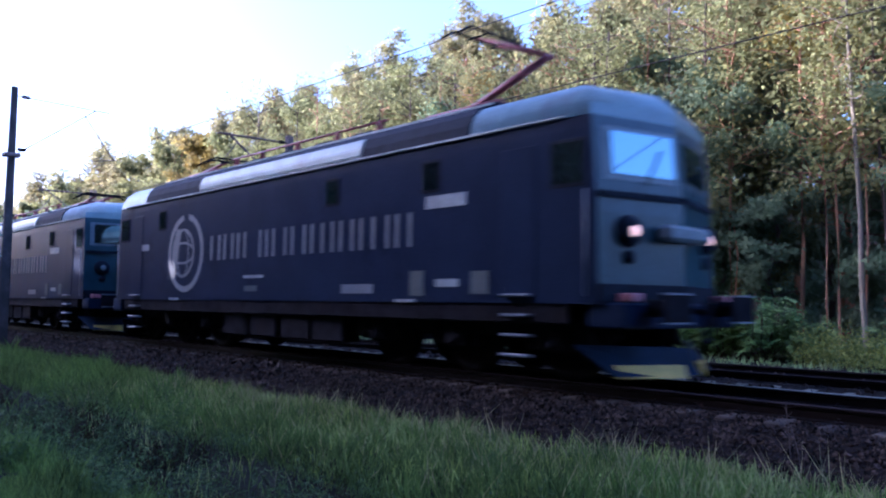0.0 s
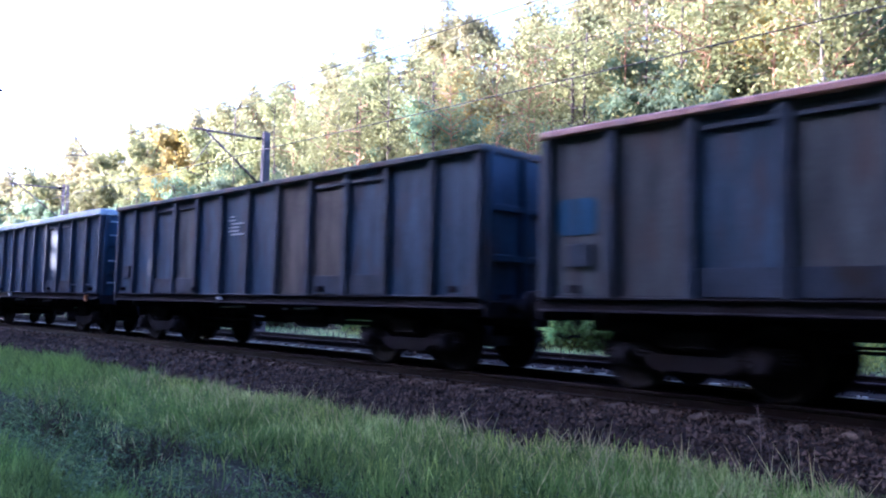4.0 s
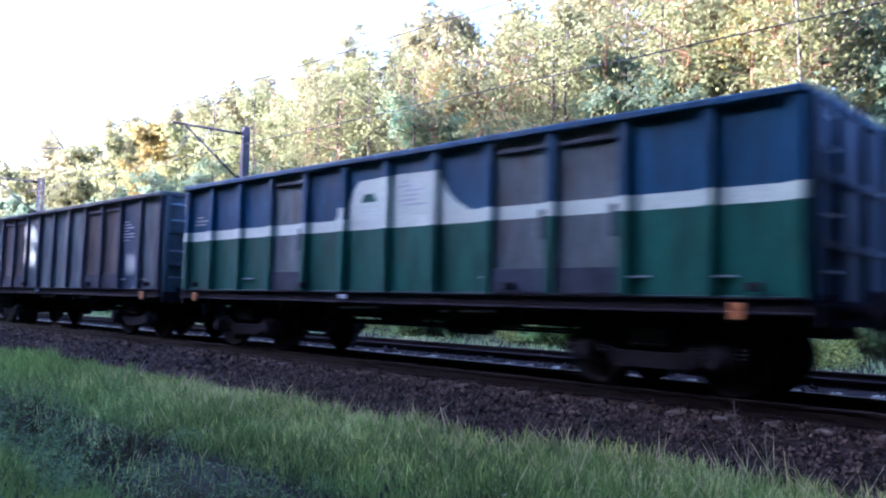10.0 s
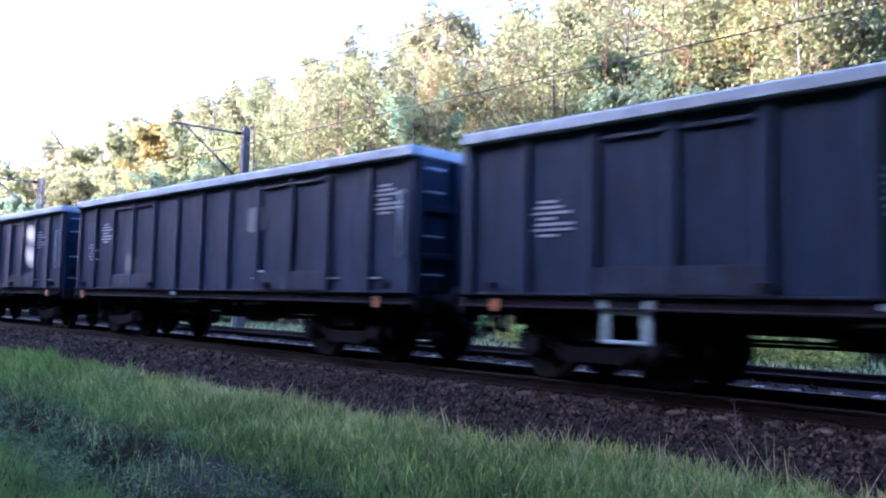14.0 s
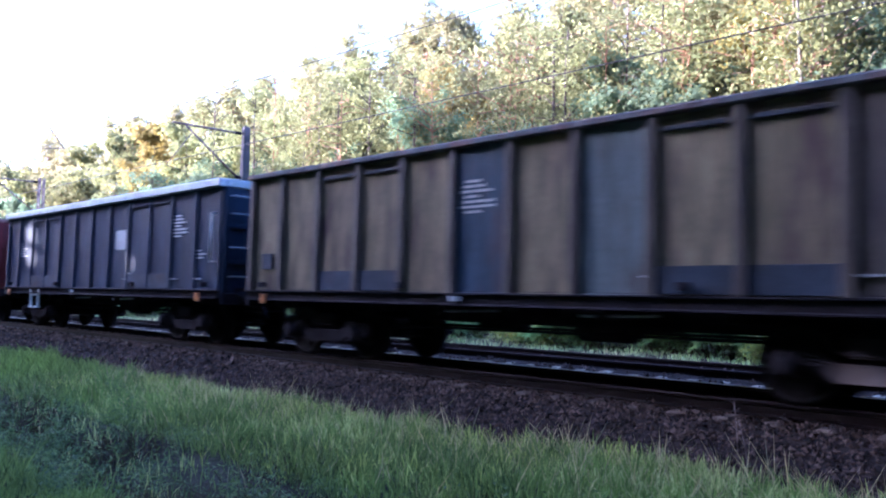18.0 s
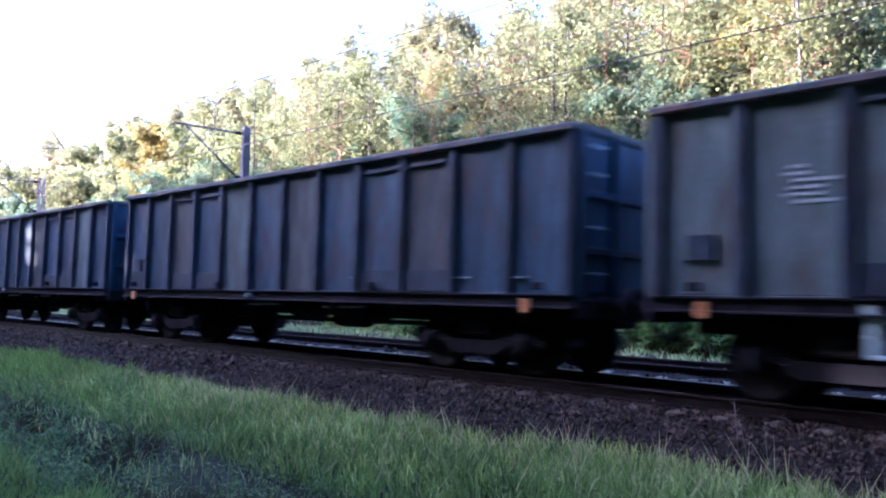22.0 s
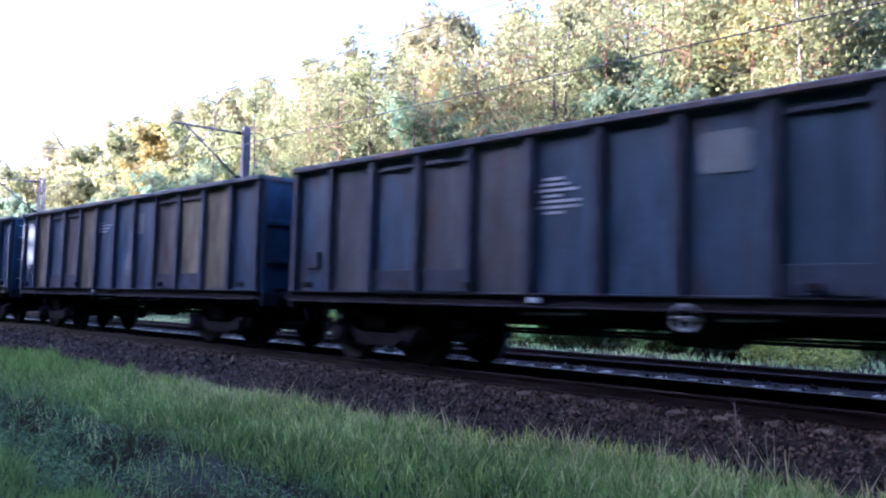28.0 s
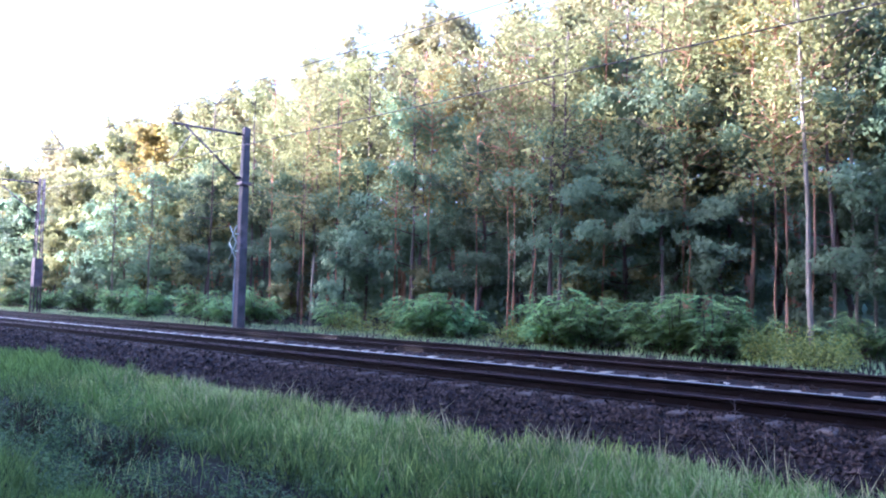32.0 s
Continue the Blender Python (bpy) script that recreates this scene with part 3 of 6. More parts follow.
def bogie_frame(bm):
    """One cast side frame with axle boxes, springs and brake hangers."""
    prism(bm, [(-1.25, 0.46), (-1.16, 0.62), (-0.66, 0.66), (-0.42, 0.50), (0.42, 0.50), (0.66, 0.66), (1.16, 0.62), (1.25, 0.46), (1.12, 0.40),
               (0.7, 0.46), (0.45, 0.30), (-0.45, 0.30), (-0.7, 0.46), (-1.12, 0.40)], -0.06, 0.06, axis="Y")
    for s in (-1, 1):
        block(bm, s * 0.9 - 0.16, s * 0.9 + 0.16, -0.12, 0.1, 0.32, 0.62, 0.03)
        lathe(bm, [(-0.19, 0.02), (-0.19, 0.11), (-0.17, 0.125), (-0.11, 0.13)], "Y", 14, at=(s * 0.9, 0, 0.46))
        for d in (-0.26, 0.26):
            for k in range(4):
                lathe(bm, [(0.44 + 0.05 * k, 0.05), (0.455 + 0.05 * k, 0.075), (0.475 + 0.05 * k, 0.075), (0.49 + 0.05 * k, 0.05)], "Z", 8, at=(s * 0.9 + d, -0.02, 0))
    block(bm, -0.3, 0.3, -0.1, 0.08, 0.56, 0.80, 0.03)


def buffer_mesh(bm):
    rod(bm, (0, 0, 0), (0.30, 0, 0), 0.11, 0.10, 14)
    rod(bm, (0.28, 0, 0), (0.46, 0, 0), 0.075, 0.075, 12)
    lathe(bm, [(0.46, 0.01), (0.46, 0.2), (0.49, 0.225), (0.53, 0.2), (0.54, 0.02)], "X", 20)
    block(bm, -0.02, 0.02, -0.17, 0.17, -0.17, 0.17, 0.01)


WM = {}


def wagon_meshes():
    WM["panel"], WM["post"] = made("side_panel", zone_panel), made("post", zone_post)
    WM["post_low"] = made("post", lambda bm: zone_post(bm, 0.45))
    WM["wheel"] = wheelset_mesh(WHEEL_R)
    WM["frame"], WM["buffer"] = made("side_frame", bogie_frame), made("buffer", buffer_mesh)

    def bolster(bm):
        block(bm, -0.2, 0.2, -0.95, 0.95, 0.5, 0.78, 0.04)
        for s in (-1, 1):
            rod(bm, (s * 0.42, -0.9, 0.42), (s * 0.42, 0.9, 0.42), 0.045, None, 8)
            block(bm, s * 0.42 - 0.05, s * 0.42 + 0.05, -0.8, -0.63, 0.25, 0.62, 0.015)
            block(bm, s * 0.42 - 0.05, s * 0.42 + 0.05, 0.63, 0.8, 0.25, 0.62, 0.015)
    WM["bolster"] = made("bolster", bolster)

    def under(bm):
        block(bm, -HALF + 0.02, HALF - 0.02, -0.28, 0.28, 0.72, 1.12, 0.03)
    WM["under"] = made("centre_sill", under)
    WM["beam"] = made("cross_beam", lambda bm: block(bm, -0.07, 0.07, -1.3, 1.3, 0.86, 1.12, 0.02))

    def pull(bm):
        rod(bm, (-3.2, 0, 0.62), (3.2, 0, 0.66), 0.025, None, 6)
        for x in (-2.1, 0.3, 2.2):
            block(bm, x - 0.04, x + 0.04, -0.03, 0.03, 0.6, 0.95, 0.005)
    WM["pull"] = made("brake_rod", pull)

    def tank(bm):
        lathe(bm, [(-0.5, 0.03), (-0.47, 0.15), (-0.4, 0.18), (0.4, 0.18), (0.47, 0.15), (0.5, 0.03)], "X", 16)
        rod(bm, (0.5, 0, 0), (1.15, 0.1, 0.06), 0.06, 0.05, 8)
    WM["pipe"] = made("brake_pipe", lambda bm: rod(bm, (-0.55, 0, 0), (0.55, 0, 0.03), 0.022, None, 6))
    WM["tank"] = made("brake_cylinder", tank)

    def sill(bm):
        prism(bm, [(0.0, 0.99), (-0.085, 0.99), (-0.085, 1.005), (-0.02, 1.02), (-0.02, 1.14), (-0.085, 1.155), (-0.085, 1.175), (0.0, 1.175)], -HALF, HALF)
    WM["sill"] = made("side_sill", sill)
    WM["floor"] = made("floor", lambda bm: block(bm, -HALF + 0.03, HALF - 0.03, -1.36, 1.36, 1.12, 1.2, 0.0))
    for nm, h, over in (("rim_low", 0.105, 0.085), ("rim_high", 0.17, 0.10)):
        WM[nm] = made("rim", lambda bm: block(bm, -HALF - 0.03, HALF + 0.03, -over, 0.07, 3.3, 3.3 + h, 0.022))
        WM[nm + "_end"] = made("end_rim", lambda bm: block(bm, -0.07, 0.09, -1.35, 1.35, 3.3, 3.3 + h, 0.022))

    def end(bm):
        block(bm, -0.03, 0.03, -1.36, 1.36, 1.0, 3.3, 0.0)
    WM["end"] = made("end_wall", end)
    WM["endpost"] = made("end_post", lambda bm: block(bm, 0.031, 0.12, -0.06, 0.06, 1.121, 3.3, 0.015))
    WM["endrib"] = made("end_rib", lambda bm: block(bm, 0.031, 0.09, -1.30, 1.30, -0.05, 0.05, 0.012))
    WM["headstock"] = made("headstock", lambda bm: block(bm, 0.031, 0.14, -1.38, 1.38, 0.86, 1.12, 0.02))

    def coupling(bm):
        block(bm, 0.0, 0.28, -0.05, 0.05, 0.98, 1.06, 0.015)
        prism(bm, [(0.24, 0.96), (0.4, 0.98), (0.42, 1.12), (0.34, 1.14), (0.34, 1.04), (0.24, 1.05)], -0.035, 0.035, axis="Y")
        rod(bm, (0.33, 0, 1.0), (0.36, 0, 0.62), 0.03, None, 6)
        rod(bm, (0.36, -0.05, 0.62), (0.36, 0.05, 0.62), 0.045, None, 6)
    WM["coupling"] = made("coupling", coupling)
    WM["hose"] = made("brake_hose", lambda bm: limb(bm, [(0.05, 0, 0.9), (0.16, 0, 0.8), (0.26, 0, 0.62), (0.34, 0, 0.58)], 0.03, 0.03, 6))

    def step(bm):
        for s in (-1, 1):
            prism(bm, [(s * 0.24, 0.60), (s * 0.33, 0.62), (s * 0.335, 0.95), (s * 0.39, 1.12), (s * 0.27, 1.12), (s * 0.235, 0.95)], -0.05, 0.0, axis="Y")
        block(bm, -0.33, 0.33, -0.09, 0.03, 0.58, 0.625, 0.01)
        block(bm, -0.25, 0.25, -0.045, -0.005, 0.93, 0.98, 0.008)
    WM["step"] = made("step", step)

    def ladder(bm):
        rod(bm, (0, -0.13, 1.75), (0, -0.13, 2.75), 0.022, None, 6)
        for z in (1.75, 2.75):
            rod(bm, (0, -0.13, z), (0, 0.0, z), 0.02, None, 6)
            rod(bm, (0, -0.13, z), (0.1, -0.13, z), 0.02, None, 6)
    WM["ladder"] = made("handrail", ladder)
    WM["rung"] = made("rung", lambda bm: rod(bm, (0.14, -0.2, 0), (0.14, 0.2, 0), 0.018, None, 6))

    def handwheel(bm):
        ring_tube(bm, (0, -0.05, 0.93), 0.15, 0.015, "Y", 18, 6)
        for a in (0, math.pi / 2):
            rod(bm, (-0.15 * math.cos(a), -0.05, 0.93 - 0.15 * math.sin(a)), (0.15 * math.cos(a), -0.05, 0.93 + 0.15 * math.sin(a)), 0.012, None, 6)
        rod(bm, (0, -0.05, 0.93), (0, 0.25, 0.93), 0.02, None, 6)
    WM["handwheel"] = made("brake_handwheel", handwheel)

    WM["doorbar"] = made("door_bar", lambda bm: block(bm, -0.40, 0.40, -0.03, 0.02, -0.028, 0.028, 0.008))
    WM["doorfoot"] = made("door_foot", lambda bm: block(bm, -0.50, 0.50, -0.022, 0.04, 1.19, 1.52, 0.006))
    WM["doorlock"] = made("door_lock", lambda bm: block(bm, -0.05, 0.05, -0.05, 0.02, -0.2, 0.2, 0.015))

    def patch(bm):
        prism(bm, [(-0.30, -0.18), (-0.24, -0.24), (0.24, -0.24), (0.30, -0.18), (0.30, 0.18), (0.24, 0.24), (-0.24, 0.24), (-0.30, 0.18)], -0.004, 0.045, axis="Y")
    WM["patch"] = made("paint_patch", patch)
    for n in (2, 3, 4, 5):
        def bars(bm):
            for i in range(n * 3 // 2):
                x = -0.31 + 0.05 * ((i * 5 + n) % 3)
                for j in range(2 + (i * n + i // 2) % 4):
                    w = (0.13, 0.07, 0.10, 0.17, 0.08, 0.12, 0.06)[(i * 3 + j * 2 + n) % 7]
                    block(bm, x, x + w, -0.006, 0.04, -i * 0.075 - 0.018, -i * 0.075 + 0.018, 0.0)
                    x += w + 0.025
        WM["bars%d" % n] = made("marking", bars)
    WM["plate"] = made("plate", lambda bm: block(bm, -0.085, 0.085, -0.012, 0.04, -0.035, 0.035, 0.004))
    WM["warning"] = made("warning_plate", lambda bm: block(bm, -0.06, 0.06, -0.014, 0.04, -0.09, 0.09, 0.006))
    WM["tag"] = made("label_board", lambda bm: block(bm, -0.17, 0.17, -0.03, 0.04, -0.15, 0.15, 0.012))
    WM["catch"] = made("door_catch", lambda bm: block(bm, -0.16, 0.16, -0.03, 0.04, -0.012, 0.012, 0.0))
    WM["latch"] = made("latch", lambda bm: block(bm, -0.07, 0.07, -0.13, -0.02, -0.05, 0.05, 0.012))

    def logo(bm):
        prism(bm, [(-1.6, 0.0), (-1.57, 0.05), (-1.36, 0.16), (-1.22, 0.28), (-1.1, 0.52), (-0.95, 0.65), (0.0, 0.68), (0.85, 0.66), (0.98, 0.48), (1.1, 0.30), (1.28, 0.15), (1.48, 0.04), (1.5, 0.0)], -0.012, 0.045, axis="Y")
    WM["logo"] = made("emblem_field", logo)
    WM["logo_cap"] = made("emblem_cap", lambda bm: block(bm, -0.058, 0.058, -0.086, -0.05, 0.0, 0.2, 0.004))
    WM["logo_mark"] = made("emblem", lambda bm: block(bm, -0.2, 0.2, -0.02, 0.03, -0.07, 0.07, 0.0, taper=(0.1, 0)))


# kind of paint, other bays (bay: paint), rim, lettering (bay, height, lines), extras
FLEET = [
    dict(c="black", rim="rim", marks=[(0.1, 2.95, 4), (-0.15, 2.3, 2), (9.9, 2.3, 5)], patch=[(3.5, 2.72, "pale")], extra="low"),
    dict(c="blue", logo=True, marks=[(10.9, 2.75, 2)], extra="o"),
    dict(c="plum", rim="rimrust", bays={0: "navy", 1: "navy", 4: "navy", 9: "navy"}, marks=[(5.2, 2.75, 2), (6.1, 2.8, 2)], patch=[(11.0, 2.23, "blue")]),
    dict(c="navy", bays={3: "brown", 4: "brown", 8: "plum"}, marks=[(6.0, 2.8, 4)]),
    dict(c="navy", rim="rim", marks=[(9.9, 2.8, 5), (10.9, 2.4, 3)], extra="o"),
    dict(c="plum", rim="rimdark", bays={5: "brown", 9: "brown", 10: "brown"}),
    dict(c="blue", bays={6: "ochre", 7: "ochre"}, marks=[(5.0, 2.95, 5), (6.1, 2.95, 2), (5.2, 1.6, 2), (11.0, 2.9, 3), (11.0, 2.0, 2), (10.0, 2.08, 5)], extra="o"),
    dict(c="beige", bays={6: "navy", 2: "grey", 3: "grey", 11: "grey"}, marks=[(6.0, 2.3, 5)], extra="shd"),
    dict(c="brown", bays={6: "navy", 2: "grey", 3: "grey", 0: "grey", 10: "plum", 4: "plum"}, marks=[(6.1, 2.5, 5)]),
    dict(c="brown", bays={6: "navy", 0: "grey", 8: "beige", 3: "beige", 2: "beige"}, marks=[(6.0, 2.75, 5)], patch=[(4.9, 2.6, "pale")], extra="o"),
    dict(c="grey", bays={1: "navy", 4: "navy", 5: "navy", 6: "navy", 7: "brown", 9: "plum", 10: "navy"}, marks=[(6.2, 2.85, 5), (10.9, 2.5, 4)], patch=[(3.8, 2.69, "pale")]),
    dict(c="blue", logo=True, bays={2: "grey", 3: "grey", 8: "grey"}, marks=[(10.9, 2.7, 2)], extra="od"),
    dict(c="grey", bays={1: "navy", 2: "brown", 3: "brown", 8: "brown", 9: "brown"}, marks=[(1.2, 2.8, 5)], extra="o"),
    dict(c="grey", rim="rimdark", bays={0: "navy", 3: "navy", 6: "beige", 9: "beige"}, marks=[(6.0, 2.85, 2)], extra="o"),
    dict(c="navy", marks=[(6.2, 2.75, 5), (10.6, 2.6, 4)], patch=[(3.8, 2.73, "pale")], bays={2: "navy", 3: "navy"}, extra="lo"),
    dict(c="navy", bays={10: "black", 11: "black", 2: "black"}, marks=[(6.1, 2.2, 5), (10.2, 2.35, 5)], patch=[(3.8, 2.3, "pale")], extra="lso"),
    dict(c="black", rim="rim", marks=[(6.2, 2.45, 5), (10.1, 2.4, 5)], patch=[(4.0, 2.29, "mark")], extra="lsof"),
    dict(c="black", rim="rim", marks=[(0.1, 2.9, 5), (9.9, 2.8, 5), (10.6, 2.3, 4)], patch=[(3.6, 2.55, "pale")], extra="low"),
    dict(c="black", rim="rim", marks=[(1.2, 2.8, 5)], extra="loh"),
    dict(c="navy", bays={4: "black"}, marks=[(6.2, 2.8, 4)], extra="ls"),
    dict(c="beige", bays={4: "navy", 0: "grey", 1: "grey", 8: "grey", 9: "grey", 6: "ochre", 5: "ochre", 11: "brown", 10: "brown"}, marks=[(6.1, 2.75, 4)], extra="hd"),
    dict(c="grey", bays={2: "navy", 3: "navy", 5: "beige", 8: "beige"}, marks=[(9.0, 2.7, 3)]),
    dict(c="ochre", bays={4: "grey", 6: "navy", 0: "brown", 1: "brown"}, marks=[(6.1, 2.8, 5)], extra="o"),
    dict(c="black", rim="rim", marks=[(1.2, 2.8, 5), (10.2, 2.5, 4), (0.3, 2.0, 2)], patch=[(3.9, 2.37, "mark")], extra="lsow"),
    dict(c="red", bays={}, marks=[(3.8, 3.1, 5)], rim="rimrust"),
    dict(c="plum", rim="rimrust", bays={9: "brown", 3: "brown", 6: "navy", 0: "navy"}),
    dict(c="navy", rim="rimrust", bays={6: "plum", 8: "plum", 10: "plum"}, marks=[(5.4, 2.82, 2), (6.2, 2.9, 2)]),
    dict(c="grey", bays={0: "navy", 6: "navy", 4: "navy", 3: "beige", 2: "beige", 5: "beige", 8: "beige", 1: "beige"}, marks=[(5.9, 2.95, 5), (9.8, 2.55, 4)], patch=[(3.9, 2.41, "mark")], extra="lso"),
    dict(c="navy", bays={2: "plum", 5: "plum", 7: "grey", 9: "plum"}, extra="o"),
    dict(c="navy", bays={4: "plum", 1: "grey", 8: "grey", 10: "plum"}),
    dict(c="brown", bays={0: "ochre", 4: "navy", 5: "ochre", 7: "navy", 9: "ochre", 10: "brown", 11: "ochre"}, marks=[(3.8, 2.7, 5)], extra="h"),
    dict(c="blue", logo=True, bays={2: "brown", 3: "brown", 8: "ochre"}, marks=[(10.9, 2.75, 2)], extra="lod"),
    dict(c="navy", bays={2: "khaki", 3: "grey", 6: "khaki", 8: "khaki", 9: "khaki", 10: "brown"}, marks=[(3.7, 2.6, 5), (3.75, 1.95, 2), (4.9, 2.28, 2), (10.2, 2.85, 3), (10.35, 2.35, 4)], patch=[(4.9, 2.65, "white")], extra="so"),
    dict(c="blue", logo=True, marks=[(10.9, 2.9, 2)], extra="lo"),
    dict(c="navy", rim="rimdark", bays={9: "beige", 3: "brown"}, marks=[(10.1, 2.9, 5), (10.9, 2.4, 5)], extra="so"),
    dict(c="navy", marks=[(10.1, 3.0, 3), (10.2, 2.5, 3), (11.0, 2.5, 4), (1.2, 2.0, 2)], patch=[(9.2, 2.94, "pale")], extra="so"),
    dict(c="navy", bays={7: "plum", 8: "plum", 10: "plum"}, marks=[(6.1, 2.7, 5)], patch=[(4.0, 2.8, "pale")], extra="h"),
    dict(c="navy", bays={1: "ochre", 2: "ochre", 3: "brown", 7: "ochre", 8: "brown", 10: "ochre", 0: "navy"}, marks=[(6.2, 2.85, 3)], patch=[(4.4, 2.72, "pale")]),
    dict(c="navy", bays={9: "plum", 10: "plum", 4: "plum"}, marks=[(5.8, 2.25, 5), (10.6, 2.45, 5)], patch=[(4.8, 2.55, "yellowpatch")], extra="so"),
    dict(c="beige", bays={5: "navy", 6: "brown", 0: "grey", 1: "grey", 8: "grey", 9: "plum", 10: "ochre", 11: "ochre"}, marks=[(5.0, 2.6, 5)], patch=[(1.7, 2.2, "navy"), (6.0, 2.9, "navy")]),
]
NAMES = dict(black="black", navy="dark slate-blue", plum="dull purple-brown", brown="dark brown", grey="dirty grey", beige="beige-brown", khaki="khaki-grey", ochre="rusty ochre", red="oxide-red", blue="blue-green white-striped")
wheelsets = []          # (object, x on its vehicle, vehicle's offset, radius)


def bogie(parent, x, off, wheel_mesh, radius):
    b = new("bogie")
    b.parent = parent
    b.location = (x, 0, 0)
    tagged(b, "sooty two-axle bogie")
    for s in (-1, 1):
        part("side_frame", WM["frame"], M["running"], b, at=pose(0, s * 1.0, 0, 0, 0, 0 if s < 0 else 180))
    part("bolster", WM["bolster"], M["running"], b)
    for dx in (-0.9, 0.9):
        w = part("wheelset", wheel_mesh, M["wheel"], b, at=(dx, 0, radius))
        wheelsets.append((w, x + dx, off, radius))


def build_wagon(spec, off):
    """An open box wagon on two bogies; off: its centre behind the train's datum."""
    base = spec["c"]
    w = new("gondola_wagon")
    extra = spec.get("extra", "")
    rim = spec.get("rim", "rimdark")
    label = NAMES[base] + " high-sided open freight wagon"
    others = sorted(set(spec.get("bays", {}).values()))
    if spec.get("logo"):
        label += " with a white emblem field"
    elif rim == "rim":
        label += " with a pale grey rim"
    elif others:
        label += " with %s repainted bays" % NAMES[others[0]].split()[-1 if others[0] != "blue" else 0]
    tagged(w, label, "freight wagon", "wagons of the train")
    lower, stripe, upper = (("green", "white", "blue") if base == "blue" else (base,) * 3)
    part("centre_sill", WM["under"], M["running"], w)
    for x in (-5.6, -3.0, -1.4, 0.0, 1.4, 3.0, 5.6):
        part("cross_beam", WM["beam"], M["running"], w, at=(x, 0, 0))
    for y in (-0.62, 0.62):
        part("brake_rod", WM["pull"], M["running"], w, at=(0, y, 0))
    part("floor", WM["floor"], M["running"], w)
    for s in (-1, 1):
        turn = 0 if s < 0 else 180
        here = lambda d, z=0.0, dy=0.0: pose(HALF - d, s * (1.385 + dy), z, 0, 0, turn)
        part("side_sill", WM["sill"], M["running"], w, at=pose(0, s * 1.40, 0, 0, 0, turn))
        big = rim == "rim"
        part("rim", WM["rim_high" if big else "rim_low"], M[rim if base != "blue" else "blue"], w, at=pose(0, s * 1.40, 0, 0, 0, turn))
        for i in range(12):
            k = spec.get("bays", {}).get(i)
            if k == "blue" or (k is None):
                mats = [M[lower], M[stripe], M[upper]] if k is None else [M["blue"]] * 3
            elif base == "blue":
                mats = [M[k], M["white"], M[k]]
            else:
                mats = [M[k]] * 3
            part("side_panel", WM["panel"], mats, w, at=here((i + 0.5) * 1.08))
            if i in (2, 3, 8, 9) and (k or base != "blue"):
                c = (i + 0.5) * 1.08
                part("door_foot", WM["doorfoot"], M["red" if base == "red" else "rib"], w, at=here(c))
                part("door_bar", WM["doorbar"], M["rib"], w, at=here(c, 3.14))
                if "d" in extra:
                    part("door_lock", WM["doorlock"], M["rib"], w, at=here(c - 0.41, 2.1))
        # posts mostly darker than their panels: shade put into their paint
        ribs = {"red": "red", "beige": "brown", "ochre": "brown", "black": "black"}.get(base, "rib")
        for i in range(13):
            d = min(max(i * 1.08, 0.09), 12.87)
            mats = [M[lower], M[stripe], M[upper], M[upper]] if base == "blue" else [M[ribs]] * 4
            if spec.get("logo") and i in (5, 6):
                mats = [M[lower], M["white"], M["white"], M["blue"]]
            part("post", WM["post_low" if base == "black" else "post"], mats, w, at=here(d))
        if spec.get("logo"):
            part("emblem_field", WM["logo"], M["white"], w, "white stepped emblem field", here(6.24, 2.37, -0.035))
            part("emblem_cap", WM["logo_cap"], M["white"], w, "white field carried over a post", here(7.56, 2.385))
            part("emblem", WM["logo_mark"], M["green"], w, "small green emblem", here(6.95, 2.72, -0.037))
            part("marking", WM["bars4"], M["rim"], w, at=here(5.9, 2.92, -0.02))
        for bay, z, n in spec.get("marks", ()):
            part("marking", WM["bars%d" % n], M["fadedmark" if base == "blue" and bay > 9 else "mark"], w, "white painted markings", here((bay + 0.5) * 1.08, z, -0.02))
        for bay, z, col in spec.get("patch", ()):
            part("paint_patch", WM["patch"], M[col], w, "repainted patch", here((bay + 0.5) * 1.08, z, -0.02))
        for d in (0.55, 3.9, 8.6, 12.4):
            part("latch", WM["latch"], M["running"], w, at=here(d, 1.28))
        if "s" in extra:
            part("step", WM["step"], M["pale_step"], w, "pale grey hanging step", here(10.3))
        if "f" in extra:
            part("step", WM["step"], M["pale_step"], w, "pale grey hanging step", here(3.7))
        if "o" in extra:
            for d in (0.95, 2.0, 3.15, 4.3, 9.4, 10.5):
                part("door_catch", WM["catch"], M["mark"], w, "pale door catch bar", here(d, 1.40, -0.01))
            for d in (0.72, 12.3):
                part("warning_plate", WM["warning"], M["orange"], w, "orange warning plate", pose(HALF - d, s * 1.40, 1.02, 0, 0, turn) @ pose(0, -0.1, 0))
        if "l" in extra:
            part("handrail", WM["ladder"], M["rim"], w, "pale corner handrail", here(0.2))
        if "h" in extra:
            part("brake_handwheel", WM["handwheel"], M["mark"], w, "white brake handwheel", here(5.3))
        if base not in ("black", "blue", "red"):
            part("label_board", WM["tag"], M["rib"], w, "dark label board", here(12.35, 1.72))
        if "w" in extra:
            part("plate", WM["plate"], M["mark"], w, "white plate", here(4.2, 1.52))
        part("plate", WM["plate"], M["mark"], w, "white plate", pose(HALF - 7.4, s * 1.40, 1.09, 0, 0, turn) @ pose(0, -0.1, 0))
